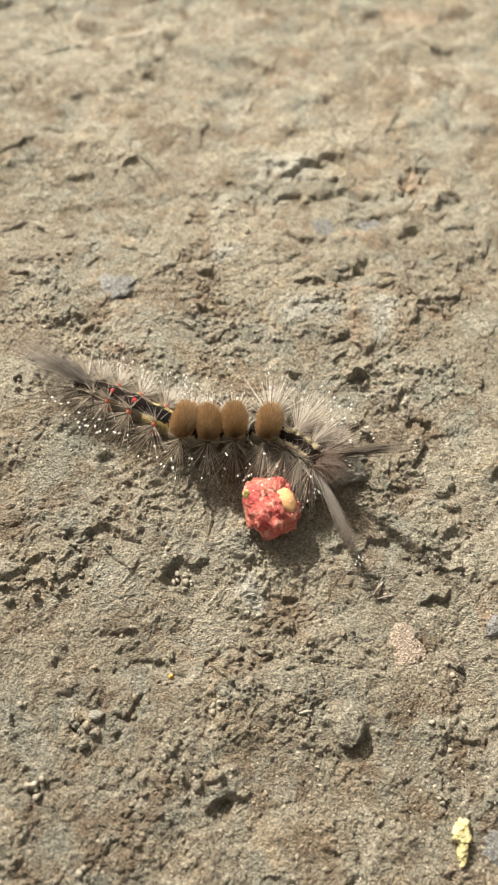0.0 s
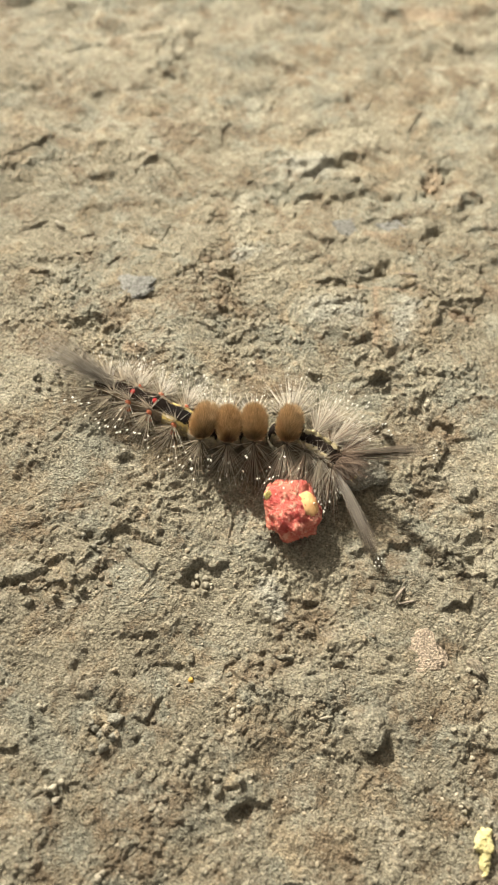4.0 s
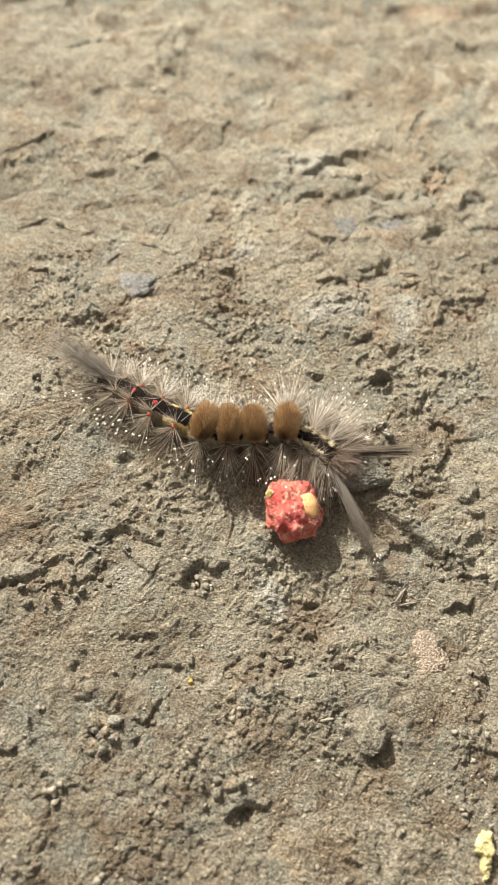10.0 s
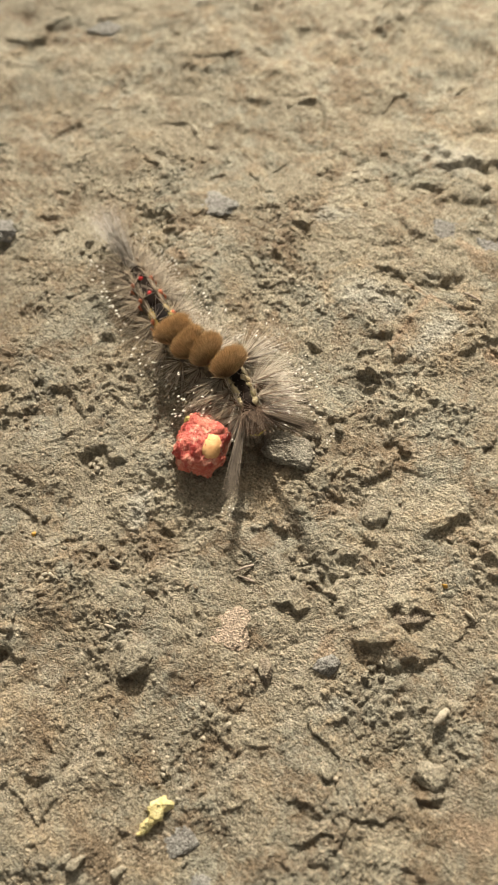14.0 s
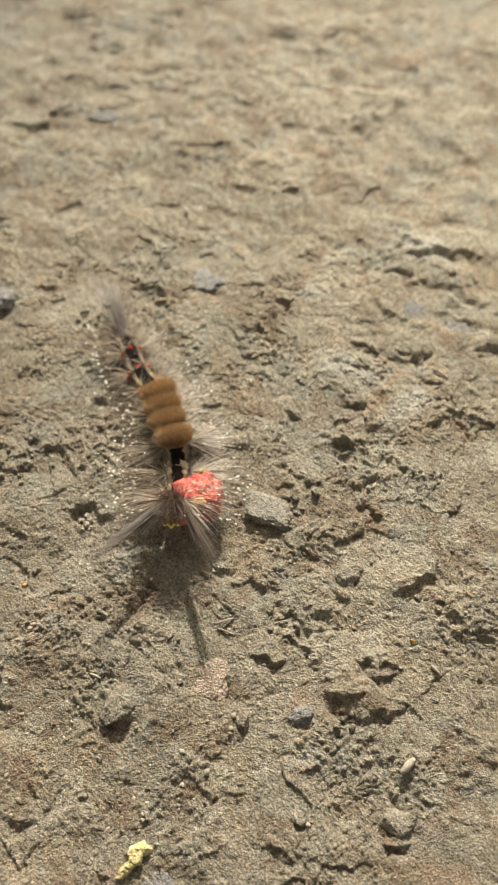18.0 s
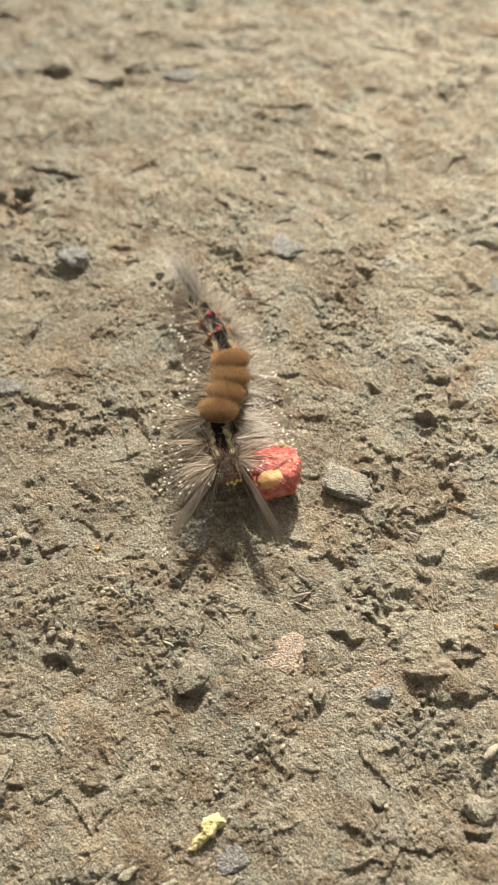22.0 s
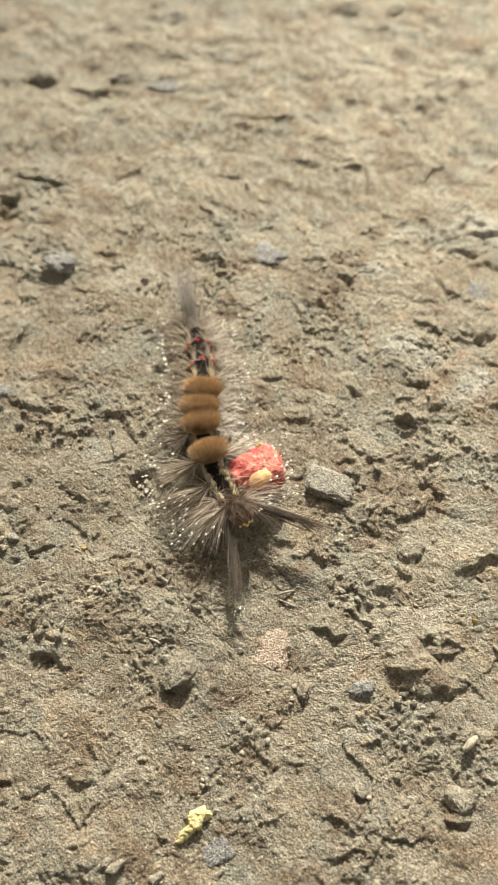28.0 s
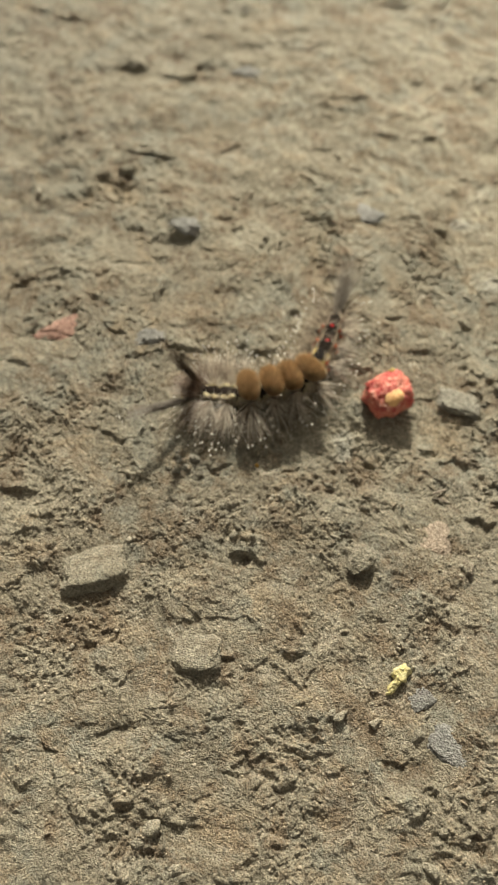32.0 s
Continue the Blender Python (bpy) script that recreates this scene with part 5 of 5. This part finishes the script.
crawl(17, (-2.00, 0.71), (-1.60, 0.50), (-0.79, 0.33), (-0.46, 0.33), (-0.23, 0.35), (0.05, 0.36), (1.05, -0.08), head=0.55)
crawl(17.5, (-2.09, 0.77), (-1.66, 0.59), (-0.89, 0.38), (-0.61, 0.33), (-0.39, 0.31), (-0.09, 0.24), (0.68, -0.57))
crawl(18, (-2.07, 0.79), (-1.67, 0.58), (-0.93, 0.35), (-0.70, 0.21), (-0.45, 0.06), (-0.15, -0.10), (0.80, -1.15), head=0.58)
crawl(18.5, (-1.92, 0.72), (-1.53, 0.52), (-0.89, 0.28), (-0.68, 0.13), (-0.49, -0.07), (-0.31, -0.32), (0.44, -1.12), head=0.45)
crawl(19, (-1.99, 0.79), (-1.63, 0.64), (-0.97, 0.27), (-0.75, 0.07), (-0.60, -0.15), (-0.45, -0.49), (0.06, -1.06), head=0.36)
crawl(21, (-2.01, 0.77), (-1.66, 0.65), (-0.96, 0.23), (-0.75, 0.01), (-0.60, -0.25), (-0.46, -0.53), (0.44, -1.20), head=0.52)
crawl(23, (-2.02, 0.76), (-1.67, 0.64), (-0.98, 0.20), (-0.77, -0.02), (-0.60, -0.27), (-0.47, -0.59), (0.42, -1.17), head=0.52)
crawl(25, (-1.92, 0.62), (-1.56, 0.50), (-0.96, 0.19), (-0.75, -0.05), (-0.57, -0.29), (-0.39, -0.59), (0.36, -1.49), head=0.34)
crawl(25.5, (-1.90, 0.66), (-1.56, 0.49), (-0.96, 0.19), (-0.76, -0.04), (-0.58, -0.31), (-0.41, -0.59), (0.24, -1.48), head=0.45)
crawl(27.5, (-1.73, 0.48), (-1.41, 0.29), (-0.84, -0.29), (-0.63, -0.53), (-0.43, -0.76), (-0.12, -0.99), (0.98, -1.40), head=0.46)
crawl(28, (-1.65, 0.48), (-1.32, 0.26), (-0.79, -0.25), (-0.60, -0.51), (-0.37, -0.71), (0.08, -1.00), (1.18, -1.40), head=0.48)
crawl(28.5, (-1.55, 0.37), (-1.29, 0.15), (-0.73, -0.33), (-0.51, -0.56), (-0.31, -0.76), (0.01, -1.00), (1.14, -1.40), head=0.55)
crawl(29, (-1.57, 0.37), (-1.29, 0.16), (-0.79, -0.20), (-0.65, -0.44), (-0.57, -0.65), (-0.45, -0.89), (-0.21, -1.93), head=0.6)
crawl(29.5, (-1.45, 0.30), (-1.20, 0.05), (-0.75, -0.31), (-0.62, -0.67), (-0.59, -1.03), (-0.49, -1.41), (-0.59, -2.24))
crawl(30, (-1.25, 0.10), (-1.05, -0.18), (-0.68, -0.73), (-0.70, -1.08), (-0.67, -1.50), (-0.60, -1.91), (-0.67, -2.98), head=0.4)
crawl(30.5, (-1.03, -0.22), (-0.88, -0.56), (-0.58, -1.36), (-0.60, -1.73), (-0.59, -2.10), (-0.55, -2.51), (-0.35, -3.53), head=0.5)
crawl(31, (-1.03, -0.25), (-0.90, -0.59), (-0.65, -1.37), (-0.71, -1.70), (-0.75, -2.01), (-0.78, -2.33), (-1.08, -3.58), head=0.55)
crawl(32, (-1.03, -0.27), (-0.89, -0.62), (-0.70, -1.45), (-0.87, -1.80), (-1.05, -2.10), (-1.30, -2.43), (-2.19, -3.01))

feel(0, (2.12, 0.02, 1.15), (2.01, -1.53, 0.60))
feel(9, (2.06, 0.05, 1.15), (1.98, -1.51, 0.60))
feel(13, (2.19, 0.15, 1.15), (2.00, -1.48, 0.60))
feel(13.5, (2.05, 0.08, 1.15), (1.83, -1.42, 0.60))
feel(17, (1.72, 1.30, 0.60), (1.00, -0.34, 1.45))
feel(18, (1.71, -1.28, 1.10), (0.46, -2.30, 0.90))
feel(19, (1.62, -2.11, 0.60), (-0.17, -2.61, 0.60))
feel(21, (1.82, -1.58, 0.60), (0.50, -2.79, 0.60))
feel(23, (1.87, -1.48, 0.60), (0.55, -2.82, 0.60))
feel(25, (1.25, -2.29, 0.85), (-0.43, -2.56, 0.95))
feel(25.5, (1.09, -1.01, 1.45), (-0.21, -2.37, 1.45))
feel(27.5, (1.82, -0.28, 0.60), (2.08, -2.37, 0.60))
feel(28, (2.39, -0.64, 0.60), (2.18, -2.51, 0.60))
feel(28.5, (1.59, -0.28, 1.40), (0.41, -1.77, 1.80))
feel(29, (0.62, -1.38, 1.75), (-0.92, -1.53, 1.80))
feel(29.5, (0.31, -3.26, 0.60), (-1.99, -2.95, 0.60))
feel(30, (0.44, -3.95, 0.60), (-1.68, -3.90, 0.30))
feel(30.5, (0.37, -3.36, 1.80), (-0.78, -4.06, 1.75))
feel(31, (-0.56, -3.05, 1.35), (-2.52, -2.32, 0.62))
feel(32, (-2.43, -4.28, 0.90), (-2.38, -3.18, 1.65))


def mixed(rows, t):
    """Values between rows of (t, vector, ...), on a straight line."""
    for a, b in zip(rows, rows[1:]):
        if a[0] <= t <= b[0]:
            k = (t - a[0]) / (b[0] - a[0])
            return [p.lerp(q, k) for p, q in zip(a[1:], b[1:])]
    return rows[-1][1:]


def body_at(t, spots, head):
    """World poses, in centimetres, of the animal's rings."""
    r2, r1, d, c, b, a, h = spots
    back = (r2 - r1).normalized()
    fore = (h - a)
    # the neck bends on from the line of the tufts
    lead = (a - b).normalized() * fore.length * 0.35
    neck = [a + lead * (3 * k * (1 - k) ** 2) / 1.0 * 0.6 + fore * k for k in (0.27, 0.52, 0.76, 1.0)]
    line = [("head", neck[3], head), ("thorax_front", neck[2], 0.55 * head + 0.12), ("thorax_middle", neck[1], 0.27), ("thorax_rear", neck[0], 0.27),
            ("tuft_ring_a", a, 0.28), ("tuft_ring_b", b, 0.28), ("tuft_ring_c", c, 0.28), ("tuft_ring_d", d, 0.28),
            ("abdomen_gold", (d + r1) / 2, 0.27), ("abdomen_red_front", r1, 0.27), ("abdomen_red_rear", r2, 0.26),
            ("abdomen_hind", r2 + back * 0.27, 0.23), ("tail", r2 + back * 0.52, 0.20)]
    out = {}
    for k, (name, p, z) in enumerate(line):
        ahead, behind = line[max(0, k - 1)], line[min(len(line) - 1, k + 1)]
        way = ahead[1] - behind[1]
        rise = math.degrees(math.atan2(ahead[2] - behind[2], max(way.length, 0.05)))
        if name == "head":
            rise -= 30      # the face looks down
        out[name] = pose(p.x, p.y, z, 0, -rise, math.degrees(math.atan2(way.y, way.x)))
    return out


def to_metres(m):
    m = m.copy()
    m.translation *= CM
    return m


def motions():
    keys = {name: [] for name in rings}
    base = []
    for t, spots, head in way_of:
        at = body_at(t, spots, head)
        root = Matrix.Translation((at["tuft_ring_c"].translation.x, at["tuft_ring_c"].translation.y, 0)) @ pose(0, 0, 0, 0, 0, math.degrees(at["tuft_ring_c"].to_euler().z))
        left, right = mixed(feelers, t)
        for name, tip, side in (("pencil_l", left, 1), ("pencil_r", right, -1)):
            start = at["thorax_front"] @ Vector((0.06, side * 0.13, 0.06))
            way = tip - start
            at[name] = pose(*start, 0, -math.degrees(math.atan2(way.z, math.hypot(way.x, way.y))), math.degrees(math.atan2(way.y, way.x)))
        at["pencil_t"] = at["abdomen_hind"] @ pose(-0.05, 0, 0.14, 0, -20, 180)
        base.append((t, to_metres(root)))
        for name, m in at.items():
            keys[name].append((t, to_metres(root.inverted() @ m)))
    walk(animal, base)
    for name, rows in keys.items():
        walk(rings[name], rows)
    lie = [(0, 0.66, -0.73, 118), (13, 0.67, -0.72, 110), (16.5, 0.67, -0.72, 110), (17, 0.72, -0.71, 106), (17.5, 0.75, -0.67, 84), (18, 0.72, -0.57, 62), (19, 0.74, -0.59, 52),
           (24, 0.74, -0.64, 58), (25.5, 0.74, -0.66, 62), (28, 0.75, -0.62, 75), (29, 0.68, -0.68, 82), (30, 0.62, -0.69, 76), (32, 0.60, -0.73, 68)]
    z = floor_at(0.7, -0.75)
    walk(fruit_chunk, [(t, pose(x * CM, y * CM, (z + 0.0) * CM, 0, 0, turn)) for t, x, y, turn in lie])


motions()
